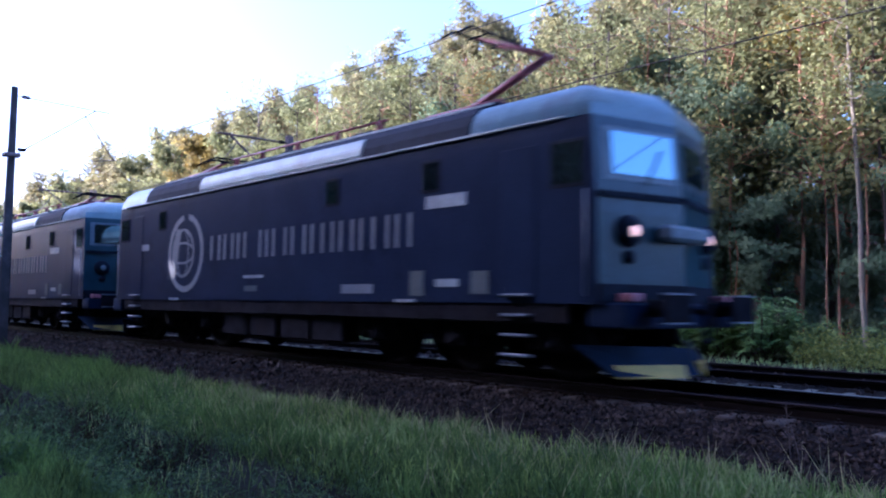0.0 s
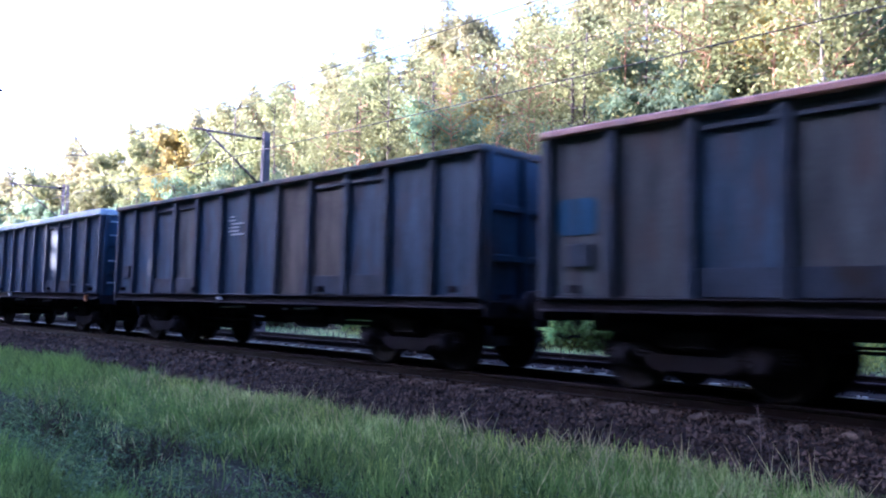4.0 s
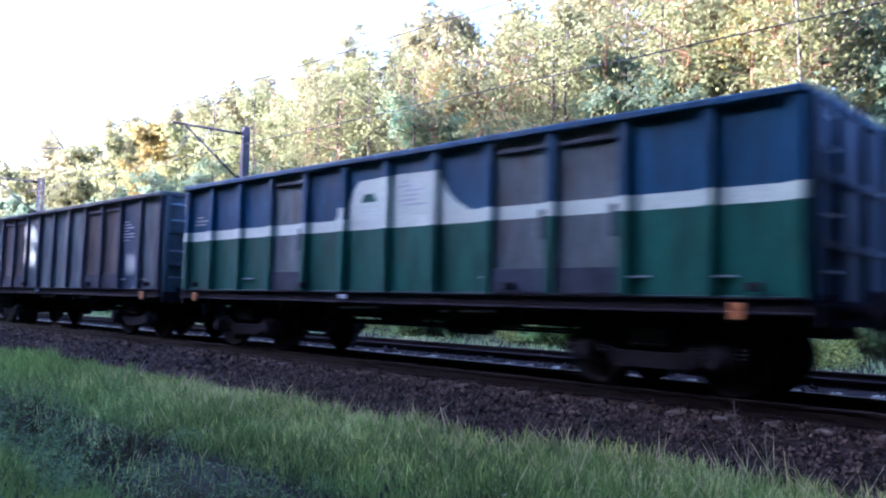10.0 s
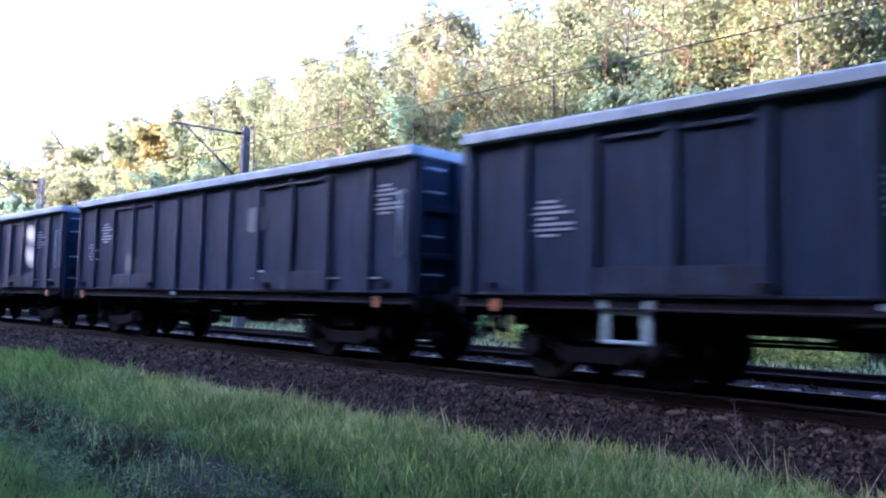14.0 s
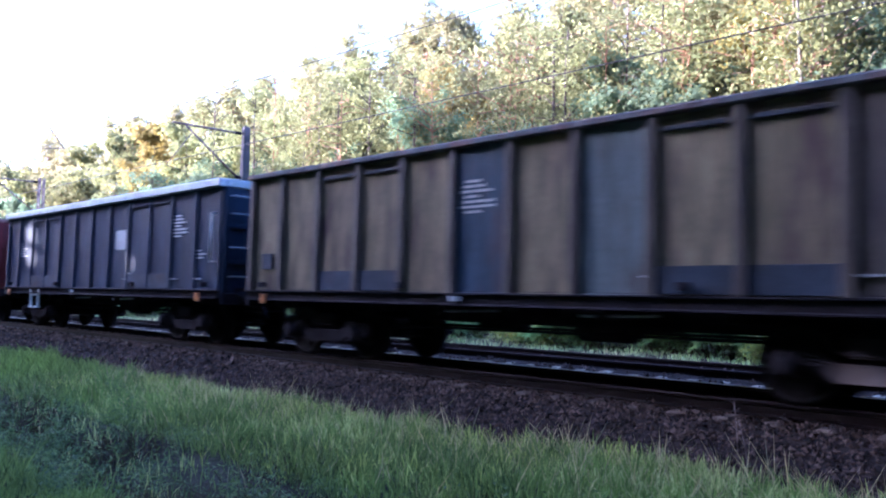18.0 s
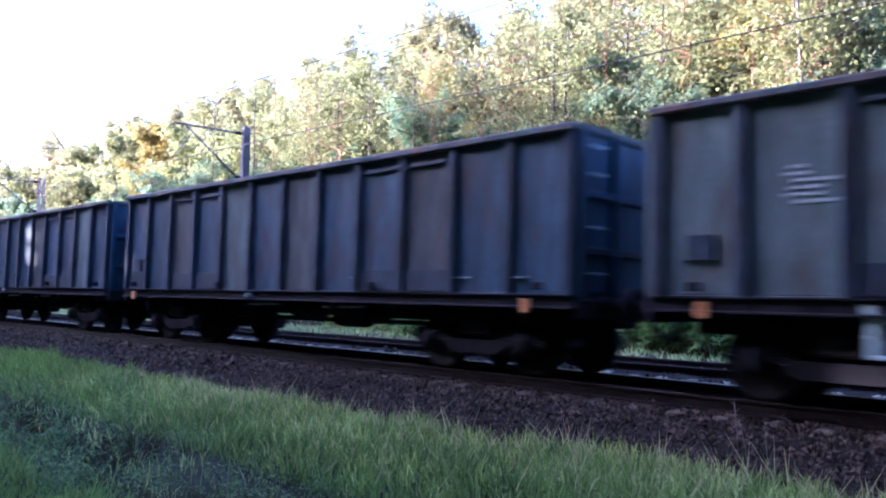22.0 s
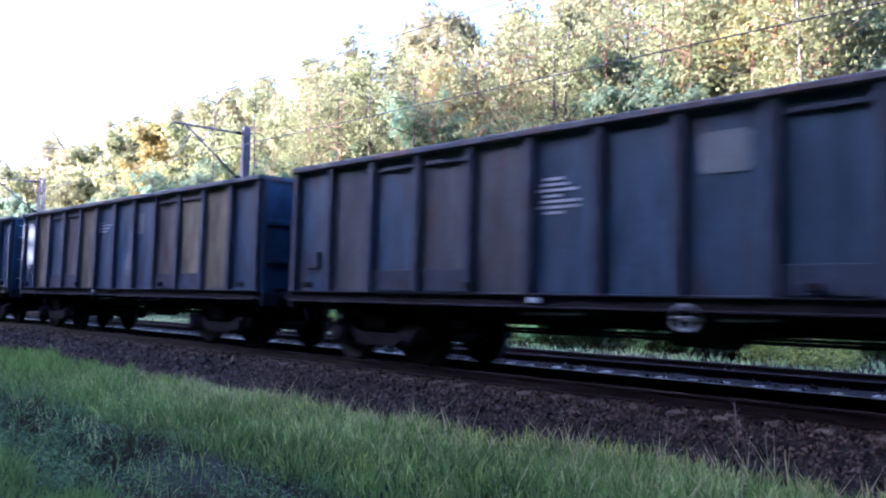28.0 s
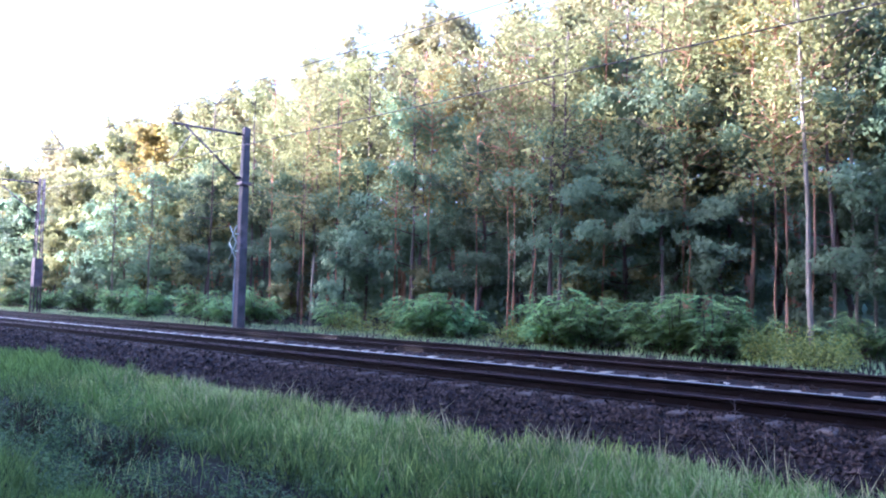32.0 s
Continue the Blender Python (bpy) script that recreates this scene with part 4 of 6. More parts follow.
    for e in (0, 180):
        c = -1 if e else 1
        part("end_wall", WM["end"], M["navy"] if base == "blue" else M[spec.get("bays", {}).get(0 if c > 0 else 11, base)], w, at=pose(c * (HALF - 0.03), 0, 0, 0, 0, e))
        paint = M["navy"] if base == "blue" else M[base]
        for y in (-1.31, -0.5, 0.5, 1.31):
            part("end_post", WM["endpost"], paint, w, at=pose(c * (HALF - 0.03), y, 0, 0, 0, e))
        for z in (1.75, 2.5):
            part("end_rib", WM["endrib"], paint, w, at=pose(c * (HALF - 0.03), 0, z, 0, 0, e))
        if "l" in extra or "o" in extra:
            for z in (1.45, 2.05, 2.75, 3.12):
                part("rung", WM["rung"], M["rim"], w, "pale end rung", pose(c * (HALF - 0.03), -1.05 * c, z, 0, 0, e))
        part("headstock", WM["headstock"], M["running"], w, at=pose(c * (HALF - 0.03), 0, 0, 0, 0, e))
        part("end_rim", WM["rim_high_end" if rim == "rim" else "rim_low_end"], M[rim if base != "blue" else "blue"], w, at=pose(c * (HALF - 0.03), 0, 0, 0, 0, e))
        part("coupling", WM["coupling"], M["running"], w, at=pose(c * HALF, 0, 0, 0, 0, e))
        for y in (-0.4, 0.4):
            part("brake_hose", WM["hose"], M["wheel"], w, at=pose(c * HALF, y, 0, 0, 0, e))
        for y in (-0.875, 0.875):
            part("buffer", WM["buffer"], M["running"], w, at=pose(c * HALF, y, 1.05, 0, 0, e))
        bogie(w, c * 4.5, off, WM["wheel"], WHEEL_R)
    for x0 in (-0.9, 1.6):
        part("brake_pipe", WM["pipe"], M["mark"], w, "pale brake pipe under the sill", (x0, -1.2, 0.9))
    part("brake_cylinder", WM["tank"], M["running"], w, at=(1.0, -0.45, 0.72))
    part("air_tank", WM["tank"], M["running"], w, at=(-1.6, 0.5, 0.74))
    return w


# ---------------------------------------------------------------- locomotives
LEVELS = [(1.10, 0.0, 0.0), (2.30, 0.02, 0.0), (2.62, 0.04, 0.0), (3.42, 0.10, 0.0), (3.60, 0.12, 0.01), (3.78, 0.15, 0.04), (3.95, 0.24, 0.12), (4.09, 0.42, 0.28), (4.19, 0.8, 0.56), (4.25, 1.6, 1.0)]


def loco_outline(inset, side):
    y, x, n = 1.48 - side, 8.12 - inset, 8.50 - inset
    return [(x, -y), (n, -0.0), (x, y), (-x, y), (-n, 0.0), (-x, -y)]


def loco_shell(bm):
    rows = [[bm.verts.new((x, y, z)) for x, y in loco_outline(i, s)] for z, i, s in LEVELS]
    for j in range(len(rows) - 1):
        for i in range(6):
            f = bm.faces.new((rows[j][i], rows[j][(i + 1) % 6], rows[j + 1][(i + 1) % 6], rows[j + 1][i]))
            end = i in (0, 1, 3, 4)
            f.material_index = 2 if j >= 4 else (1 if end else 0)
            f.smooth = j >= 4 and not (end and j == 4)
    bm.faces.new(rows[0][::-1])
    bm.faces.new(rows[-1]).material_index = 2


def front_point(u, z, half, out=0.02):
    """On the front: u from 0 at the middle to 1 at the corner; half: -1 the near half, 1 the far half."""
    zs = [l[0] for l in LEVELS]
    ins = float(np.interp(z, zs, [l[1] for l in LEVELS]))
    y = 1.48 - float(np.interp(z, zs, [l[2] for l in LEVELS]))
    return Vector((8.5 - ins - 0.38 * u + out, half * y * u, z))


def front_plate(bm, u0, u1, z0, z1, half, out=0.03, depth=0.05, mat=0):
    ps = [front_point(u, z, half, out) for u, z in ((u0, z0), (u1, z0), (u1, z1), (u0, z1))]
    a = [bm.verts.new(p) for p in ps]
    b = [bm.verts.new(p - Vector((depth, 0, 0))) for p in ps]
    bm.faces.new(a).material_index = mat
    bm.faces.new(b[::-1]).material_index = mat
    for i in range(4):
        bm.faces.new((a[i], b[i], b[(i + 1) % 4], a[(i + 1) % 4])).material_index = mat


def build_loco(lit, raised, off):
    o = new("electric_locomotive")
    tagged(o, "black-blue six-axle electric locomotive with silver lettering bars", "locomotive", "locomotives of the train")
    body = part("body", made("body", loco_shell), [M["loco"], M["face"], M["roof"]], o)
    # roof: dark louvre strip, pale pods, walkway and cantrail lines
    for s in (-1, 1):
        bm = bmesh.new()
        prism(bm, [(s * 1.49, 3.63), (s * 1.465, 3.79), (s * 1.385, 3.97), (s * 1.225, 4.115), (s * 0.945, 4.215), (s * 0.5, 4.27), (s * 0.5, 3.6), (s * 1.4, 3.6)], -6.3, 5.75)
        part("roof_louvre", bm, M["roofdark"], o)
        for x0, x1 in ((-3.2, 3.05),):
            bm = bmesh.new()
            prism(bm, [(s * 1.51, 3.66), (s * 1.495, 3.80), (s * 1.435, 3.93), (s * 1.395, 3.99), (s * 1.3, 4.0), (s * 1.3, 3.62), (s * 1.4, 3.62)], x0, x1)
            bmesh.ops.bevel(bm, geom=bm.edges[:], offset=0.02, segments=2, affect="EDGES")
            part("roof_pod", bm, M["roof"], o, "pale grey roof pod")
        bm = bmesh.new()
        block(bm, -7.6, 7.6, s * 1.5 - 0.02, s * 1.5 + 0.02, 3.595, 3.632, 0.005)
        part("gutter", bm, M["rim"], o, "light gutter strip")
        bm = bmesh.new()
        block(bm, -6.3, 5.75, s * 0.97 - 0.02, s * 0.97 + 0.02, 4.20, 4.245, 0.005)
        part("roof_rail", bm, M["rim"], o, "light roof edge strip")
    bm = bmesh.new()
    block(bm, -6.4, 5.7, -0.8, 0.8, 4.2, 4.32, 0.03)
    for x in (-2.5, -1.2, 0.2, 1.6):
        block(bm, x - 0.35, x + 0.35, -0.4, 0.4, 4.32, 4.5, 0.04)
    part("roof_box", bm, M["roofdark"], o)
    ins = made("insulator", lambda bm: lathe(bm, [(4.22, 0.05), (4.26, 0.09), (4.3, 0.05), (4.34, 0.09), (4.38, 0.05), (4.42, 0.08), (4.46, 0.03)], "Z", 8))
    for x in (-3.2, -2.0, -0.5, 1.0, 2.4):
        for y in (-0.55, 0.55):
            part("insulator", ins, M["panto"], o, "red-brown roof insulator", (x, y, 0.09))
    bm = bmesh.new()
    rod(bm, (-3.4, -0.55, 4.56), (2.6, -0.55, 4.56), 0.025, None, 6)
    rod(bm, (-3.4, 0.55, 4.56), (2.6, 0.55, 4.56), 0.025, None, 6)
    part("busbar", bm, M["panto"], o)
    for x, up in ((4.6, raised), (-5.0, False)):
        p = new("pantograph")
        p.parent, p.location = o, (x, 0, 4.29)
        tagged(p, "red-brown pantograph, %s" % ("raised to the wire" if up else "folded down"))
        bm = bmesh.new()
        for y in (-0.5, 0.5):
            rod(bm, (-0.9, y, 0.12), (0.9, y, 0.12), 0.04, None, 6)
            for dx in (-0.8, 0.8):
                lathe(bm, [(-0.05, 0.05), (0.0, 0.085), (0.05, 0.05), (0.1, 0.07)], "Z", 8, at=(dx, y, 0))
        for dx in (-0.8, 0.0, 0.8):
            rod(bm, (dx, -0.5, 0.12), (dx, 0.5, 0.12), 0.035, None, 6)
        part("base_frame", bm, M["panto"], p)
        el, hd = (((1.5, 0, 0.85), (0.1, 0, 1.42)) if up else ((-1.0, 0, 0.26), (0.7, 0, 0.34)))
        bm = bmesh.new()
        rod(bm, (-0.6 if up else 0.7, 0, 0.15), el, 0.08, 0.065, 8)
        part("lower_arm", bm, M["panto"], p)
        bm = bmesh.new()
        for y in (-0.28, 0.28):
            rod(bm, (el[0], y * 0.4, el[2]), (hd[0], y, hd[2]), 0.045, 0.035, 6)
        part("upper_arm", bm, M["panto"], p)
        bm = bmesh.new()
        for dx in (-0.2, 0.2):
            rod(bm, (hd[0] + dx, -0.65, hd[2] + 0.06), (hd[0] + dx, 0.65, hd[2] + 0.06), 0.028, None, 6)
            for s in (-1, 1):
                rod(bm, (hd[0] + dx, s * 0.65, hd[2] + 0.06), (hd[0] + dx, s * 0.95, hd[2] - 0.14), 0.025, 0.02, 6)
        rod(bm, (hd[0] - 0.2, -0.3, hd[2]), (hd[0] + 0.2, -0.3, hd[2]), 0.02, None, 6)
        rod(bm, (hd[0] - 0.2, 0.3, hd[2]), (hd[0] + 0.2, 0.3, hd[2]), 0.02, None, 6)
        part("collector_head", bm, M["wheel"], p)
    # fronts
    for e, on in ((0, lit), (180, False)):
        turn = pose(0, 0, 0, 0, 0, e)
        for h in (-1, 1):
            bm = bmesh.new()
            front_plate(bm, 0.06, 0.90, 2.74, 3.46, h, 0.012)
            part("windscreen_frame", bm, M["frame"], o, at=turn)
            bm = bmesh.new()
            front_plate(bm, 0.10, 0.82, 2.82, 3.40, h, 0.03)
            part("windscreen", bm, M["glass"], o, "tinted windscreen pane", turn)
            bm = bmesh.new()
            a, b = front_point(0.45, 2.70, h, 0.05), front_point(0.25, 3.2, h, 0.05)
            rod(bm, a, b, 0.012, None, 5)
            part("wiper", bm, M["wheel"], o, at=turn)
            bm = bmesh.new()
            front_plate(bm, 0.02, 0.98, 2.50, 2.58, h, 0.05, 0.08)
            part("front_ledge", bm, M["roofdark"], o, at=turn)
            c = front_point(0.66, 2.06, h, 0.0)
            bm = bmesh.new()
            lathe(bm, [(-0.05, 0.23), (0.05, 0.215), (0.12, 0.17), (0.13, 0.11)], "X", 20, at=c)
            part("headlight_housing", bm, M["roofdark"], o, at=turn)
            bm = bmesh.new()
            lathe(bm, [(0.10, 0.075), (0.13, 0.065), (0.15, 0.04), (0.155, 0.005)], "X", 18, at=c)
            part("headlight", bm, M["lamp"] if on else M["rim"], o, "lit warm headlight" if on else "unlit headlight", turn)
            c2 = front_point(0.66, 1.72, h, 0.0)
            bm = bmesh.new()
            lathe(bm, [(-0.02, 0.1), (0.06, 0.09), (0.08, 0.04), (0.08, 0.005)], "X", 14, at=c2)
            part("marker_light", bm, M["roofdark"], o, at=turn)
            bm = bmesh.new()
            block(bm, 8.3, 8.53, h * 1.2 - 0.12, h * 1.2 + 0.12, 1.13, 1.24, 0.015)
            part("end_plate", bm, M["redpaint"] if e == 0 else M["roofdark"], o, "small red end plate" if e == 0 else "", turn)
            bm = bmesh.new()
            front_plate(bm, 0.0, 1.0, 1.1, 1.36, h, 0.025, 0.06)
            part("front_skirt", bm, M["roofdark"], o, at=turn)
            bm = bmesh.new()
            rod(bm, (8.5, h * 0.875, 1.05), (8.85, h * 0.875, 1.05), 0.12, 0.1, 14)
            block(bm, 8.85, 8.92, h * 0.875 - 0.32, h * 0.875 + 0.32, 0.87, 1.23, 0.02)
            part("buffer", bm, M["running"], o, "broad rectangular buffer", turn)
            for z in (0.865, 1.235):
                bm = bmesh.new()
                block(bm, 8.84, 8.93, h * 0.875 - 0.3, h * 0.875 + 0.3, z - 0.012, z + 0.012, 0.0)
                part("buffer_edge", bm, M["silver"], o, "bright worn buffer edge", turn)
            bm = bmesh.new()
            rod(bm, (7.95, h * 1.53, 1.2), (7.95, h * 1.53, 2.6), 0.016, None, 6)
            part("handrail", bm, M["silver"], o, at=turn)
        bm = bmesh.new()
        block(bm, 8.40, 8.62, -0.55, 0.55, 1.95, 2.17, 0.05)
        part("number_panel", bm, M["frame"], o, "pale panel between the headlights", turn)
        bm = bmesh.new()
        block(bm, 7.9, 8.5, -1.42, 1.42, 0.78, 1.12, 0.03)
        part("buffer_beam", bm, M["loco"], o, at=turn)
        bm = bmesh.new()
        for h in (-1, 1):
            v = [bm.verts.new(p) for p in ((7.72, h * 1.46, 0.56), (8.55, 0, 0.52), (8.7, 0, 0.16), (8.2, h * 1.2, 0.16), (7.66, h * 1.46, 0.56), (8.5, 0, 0.52), (8.62, 0, 0.16), (8.12, h * 1.2, 0.16))]
            for q in ((0, 1, 2, 3), (7, 6, 5, 4), (0, 3, 7, 4), (3, 2, 6, 7), (0, 4, 5, 1)):
                bm.faces.new([v[i] for i in q])
        part("snow_plough", bm, M["plough"], o, "blue-grey snow plough", turn)
        bm = bmesh.new()
        for h in (-1, 1):
            v = [bm.verts.new(p) for p in ((8.14, h * 1.12, 0.3), (8.60, h * 0.22, 0.3), (8.66, h * 0.22, 0.13), (8.20, h * 1.12, 0.13), (8.05, h * 1.12, 0.3), (8.5, h * 0.22, 0.3), (8.5, h * 0.22, 0.13), (8.1, h * 1.12, 0.13))]
            for q in ((0, 1, 2, 3), (7, 6, 5, 4), (0, 3, 7, 4), (3, 2, 6, 7), (0, 4, 5, 1), (1, 5, 6, 2)):
                bm.faces.new([v[i] for i in q])
        part("plough_edge", bm, M["yellow"] if e == 0 else M["running"], o, "yellow plough edge" if e == 0 else "", turn)
        part("coupling", WM["coupling"], M["running"], o, at=turn @ Matrix.Translation((8.45, 0, 0)))
    # sides
    letters = [0.44, 0.42, 0.36, 0.0, 0.34, 0.52, 0.50, 0.16, 0.40, 0.42, 0.16, 0.46, 0.40]
    for s in (-1, 1):
        turn = pose(0, 0, 0, 0, 0, 0 if s < 0 else 180)
        flip = 1
        x = -2.55
        for wd in letters:
            if wd:
                for bx in ((x, x + wd - 0.075) if wd > 0.2 else (x,)):
                    bm = bmesh.new()
                    block(bm, bx, bx + 0.075, -1.492, -1.47, 2.0, 2.56, 0.0)
                    part("lettering_bar", bm, M["silver"], o, at=turn)
            x += (wd + 0.185) if wd else 0.38
        bm = bmesh.new()
        for i in range(40):
            a0, a1 = 2 * math.pi * i / 40, 2 * math.pi * (i + 1) / 40
            if 0.2 < i / 40 < 0.26:
                continue
            for r0, r1, cx in ((0.80, 0.94, -3.85), (0.52, 0.60, -3.98)):
                v = [bm.verts.new((cx + r * math.cos(a), -1.49, 2.22 + r * math.sin(a))) for r, a in ((r0, a0), (r1, a0), (r1, a1), (r0, a1))]
                bm.faces.new(v)
        for cx, rx, ry in ((-3.98, 0.26, 0.55), (-3.98, 0.55, 0.22)):
            for i in range(32):
                a0, a1 = 2 * math.pi * i / 32, 2 * math.pi * (i + 1) / 32
                v = [bm.verts.new((cx + (rx + d) * math.cos(a), -1.49, 2.22 + (ry + d) * math.sin(a))) for d, a in ((0, a0), (0.05, a0), (0.05, a1), (0, a1))]
                bm.faces.new(v)
        part("ring_emblem", bm, M["silver"], o, "silver ring-shaped emblem", turn)
        bm = bmesh.new()
        prism(bm, [(-4.55, 1.7), (-4.35, 1.62), (-4.25, 2.2), (-4.1, 2.75), (-4.35, 2.85), (-4.55, 2.3)], -1.492, -1.475, axis="Y")
        part("emblem_crescent", bm, M["silver"], o, at=turn)
        for x, z, w, h, mt in ((5.25, 2.68, 0.9, 0.2, "mark"), (-6.3, 2.45, 0.6, 0.16, "mark"), (3.0, 1.32, 0.9, 0.16, "silver"), (4.6, 1.4, 0.32, 0.4, "pale"), (5.3, 1.4, 0.5, 0.12, "mark"),
                               (6.0, 1.4, 0.35, 0.34, "pale"), (-0.6, 1.6, 0.8, 0.06, "mark"), (-0.7, 1.35, 0.5, 0.12, "pale"), (4.3, 1.12, 0.5, 0.05, "mark"), (-4.4, 1.12, 0.5, 0.06, "mark")):
            bm = bmesh.new()
            block(bm, x - w / 2, x + w / 2, -1.493, -1.47, z - h / 2, z + h / 2, 0.0)
            part("side_plate", bm, M[mt], o, at=turn)
        for x, z, w, h in ((7.62, 2.98, 0.5, 0.55), (-7.62, 2.98, 0.5, 0.55), (4.9, 3.1, 0.34, 0.42), (2.2, 3.1, 0.34, 0.42), (-5.2, 3.1, 0.34, 0.42)):
            bm = bmesh.new()
            block(bm, x - w / 2 - 0.05, x + w / 2 + 0.05, -1.496, -1.46, z - h / 2 - 0.05, z + h / 2 + 0.05, 0.01)
            part("window_frame", bm, M["roofdark"], o, at=turn)
            bm = bmesh.new()
            block(bm, x - w / 2, x + w / 2, -1.505, -1.48, z - h / 2, z + h / 2, 0.0)
            part("side_window", bm, M["glass"], o, at=turn)
        for x in (6.75, -6.75):
            bm = bmesh.new()
            block(bm, x - 0.33, x + 0.33, -1.494, -1.46, 1.2, 3.3, 0.01)
            part("cab_door", bm, M["loco"], o, at=turn)
            for i in range(4):
                bm = bmesh.new()
                block(bm, x - 0.25, x + 0.25, -1.58, -1.4, 0.35 + i * 0.28, 0.39 + i * 0.28, 0.01)
                part("cab_step", bm, M["silver"], o, at=turn)
        bm = bmesh.new()
        block(bm, -7.6, 7.6, -1.45, -1.30, 0.82, 1.12, 0.02)
        for x in (-1.6, -0.4, 0.8, 1.9):
            block(bm, x - 0.5, x + 0.5, -1.35, -0.9, 0.35, 0.9, 0.03)
        part("skirt", bm, M["running"], o, at=turn)
    wheel = wheelset_mesh(0.61)
    for x in (5.2, -5.2):
        b = new("bogie")
        b.parent, b.location = o, (x, 0, 0)
        tagged(b, "sooty three-axle motor bogie")
        for s in (-1, 1):
            bm = bmesh.new()
            prism(bm, [(-2.6, 0.5), (-2.5, 0.85), (2.5, 0.85), (2.6, 0.5), (2.1, 0.62), (-2.1, 0.62)], s * 1.08 - 0.08, s * 1.08 + 0.08, axis="Y")
            for dx in (-1.95, 0, 1.95):
                block(bm, dx - 0.22, dx + 0.22, s * 1.08 - 0.14, s * 1.08 + 0.14, 0.42, 0.8, 0.04)
                rod(bm, (dx, s * 1.1, 0.61), (dx, s * 1.27, 0.61), 0.14, 0.12, 12)
                for d in (-0.42, 0.42):
                    rod(bm, (dx + d, s * 1.1, 0.45), (dx + d, s * 1.1, 0.9), 0.09, None, 10)
            part("bogie_frame", bm, M["running"], b)
        for dx in (-1.95, 0.0, 1.95):
            w = part("wheelset", wheel, M["wheel"], b, at=(dx, 0, 0.61))
            wheelsets.append((w, x + dx, off, 0.61))
    return o


# ---------------------------------------------------------------- plants
def bent(rng, a, b, wob, n=4):
    a, b = np.array(a, float), np.array(b, float)
    return [tuple(a + (b - a) * i / n + (rng.normal(0, wob, 3) if 0 < i < n else 0)) for i in range(n + 1)]


def tree_meshes(seed, kind, h, coarse=1.0):
    """Trunk with limbs, and a crown of leaf sprays: layered along the limbs of broadleaves, in tufts on pines."""
    rng = np.random.default_rng(seed)
    bm = bmesh.new()
    lean = rng.normal(0, 0.02 * h, 2)
    top = (lean[0], lean[1], h * 0.95)
    r = 0.0072 * h + 0.03
    spine = bent(rng, (0, 0, -0.3), top, 0.012 * h, 6)
    limb(bm, spine, r, r * 0.22, 8)
    spine_z = [p[2] for p in spine]
    lo, count, reach0 = {"pine": (0.60, 24, 1.75), "broad": (0.42, 30, 2.7), "edge": (0.24, 21, 2.5), "sapling": (0.12, 15, 1.2)}[kind]
    twigs, facing = [], []

    def spray(c, rad, n, flat, out):
        v = rng.normal(0, 1, (n, 3))
        v /= np.linalg.norm(v, axis=1)[:, None]
        v *= (rng.uniform(0.1, 1.0, n) ** 0.5)[:, None] * rad * np.array([1.0, 1.0, flat])
        twigs.append(c + v)
        facing.append(v / rad * 0.5 + out * 0.6 + (0, 0, 0.42))

    for i in range(count):
        f = lo + (1 - lo) * min(1.0, (i + rng.uniform(-0.8, 1.6)) / count)
        a = i * 2.4 + rng.uniform(-0.6, 0.6)
        shape = math.sin(math.pi * min(1, 0.2 + 0.8 * (f - lo) / (1 - lo)) ** 0.8)
        reach = reach0 * (0.42 + 0.62 * max(0.03, shape)) * rng.uniform(0.5, 1.25)
        zs = h * max(0.06, f - 0.08)
        s = np.array([np.interp(zs, spine_z, [p[0] for p in spine]), np.interp(zs, spine_z, [p[1] for p in spine]), zs])
        way = np.array((math.cos(a), math.sin(a), 0.0))
        across = np.array((-way[1], way[0], 0.0))
        e = s + way * reach + (0, 0, h * 0.08 * rng.uniform(0.2, 1.4))
        limb(bm, bent(rng, s, e, 0.12, 3), r * 0.34, r * 0.06, 5)
        if kind == "pine":
            for q in (0.55, 0.8, 1.0):
                c = s + (e - s) * q + across * rng.uniform(-0.45, 0.45) + (0, 0, rng.uniform(-0.1, 0.35))
                spray(c, rng.uniform(0.34, 0.62), 5, 0.55, way)
        else:
            for q in np.linspace(0.35, 1.0, 6 if kind != "sapling" else 4):
                c = s + (e - s) * q + across * rng.normal(0, 0.26) * reach * q + (0, 0, rng.normal(0.0, 0.16))
                spray(c, rng.uniform(0.3, 0.62) * (0.6 if kind == "sapling" else 1.0), 5, 0.3, way)
    for q in (0.9, 0.94, 0.98):
        spray(np.array([top[0], top[1], h * q]) + rng.normal(0, 0.5, 3), 0.5, 5, 0.6, np.zeros(3))
    if kind == "pine":
        for i in range(14):
            f = rng.uniform(0.22, 0.62)
            a = rng.uniform(0, 6.2832)
            s = (lean[0] * f, lean[1] * f, h * f)
            L = rng.uniform(0.6, 1.6)
            limb(bm, bent(rng, s, (s[0] + L * math.cos(a), s[1] + L * math.sin(a), s[2] + rng.uniform(-0.3, 0.4)), 0.08, 2), 0.03, 0.008, 4)
    twigs, facing = np.concatenate(twigs), np.concatenate(facing)
    if kind == "pine":
        lv = leaves(rng, twigs, 0.2 * coarse, int(40 / coarse ** 2), 0.16, -0.25, 0.26, facing)
    else:
        lv = leaves(rng, twigs, 0.136 * coarse, int({"broad": 25, "edge": 27, "sapling": 26}[kind] / coarse ** 2) + 1, 0.13, 0.25, 0.62, facing)
    return done("trunk", bm), quads("crown", lv)


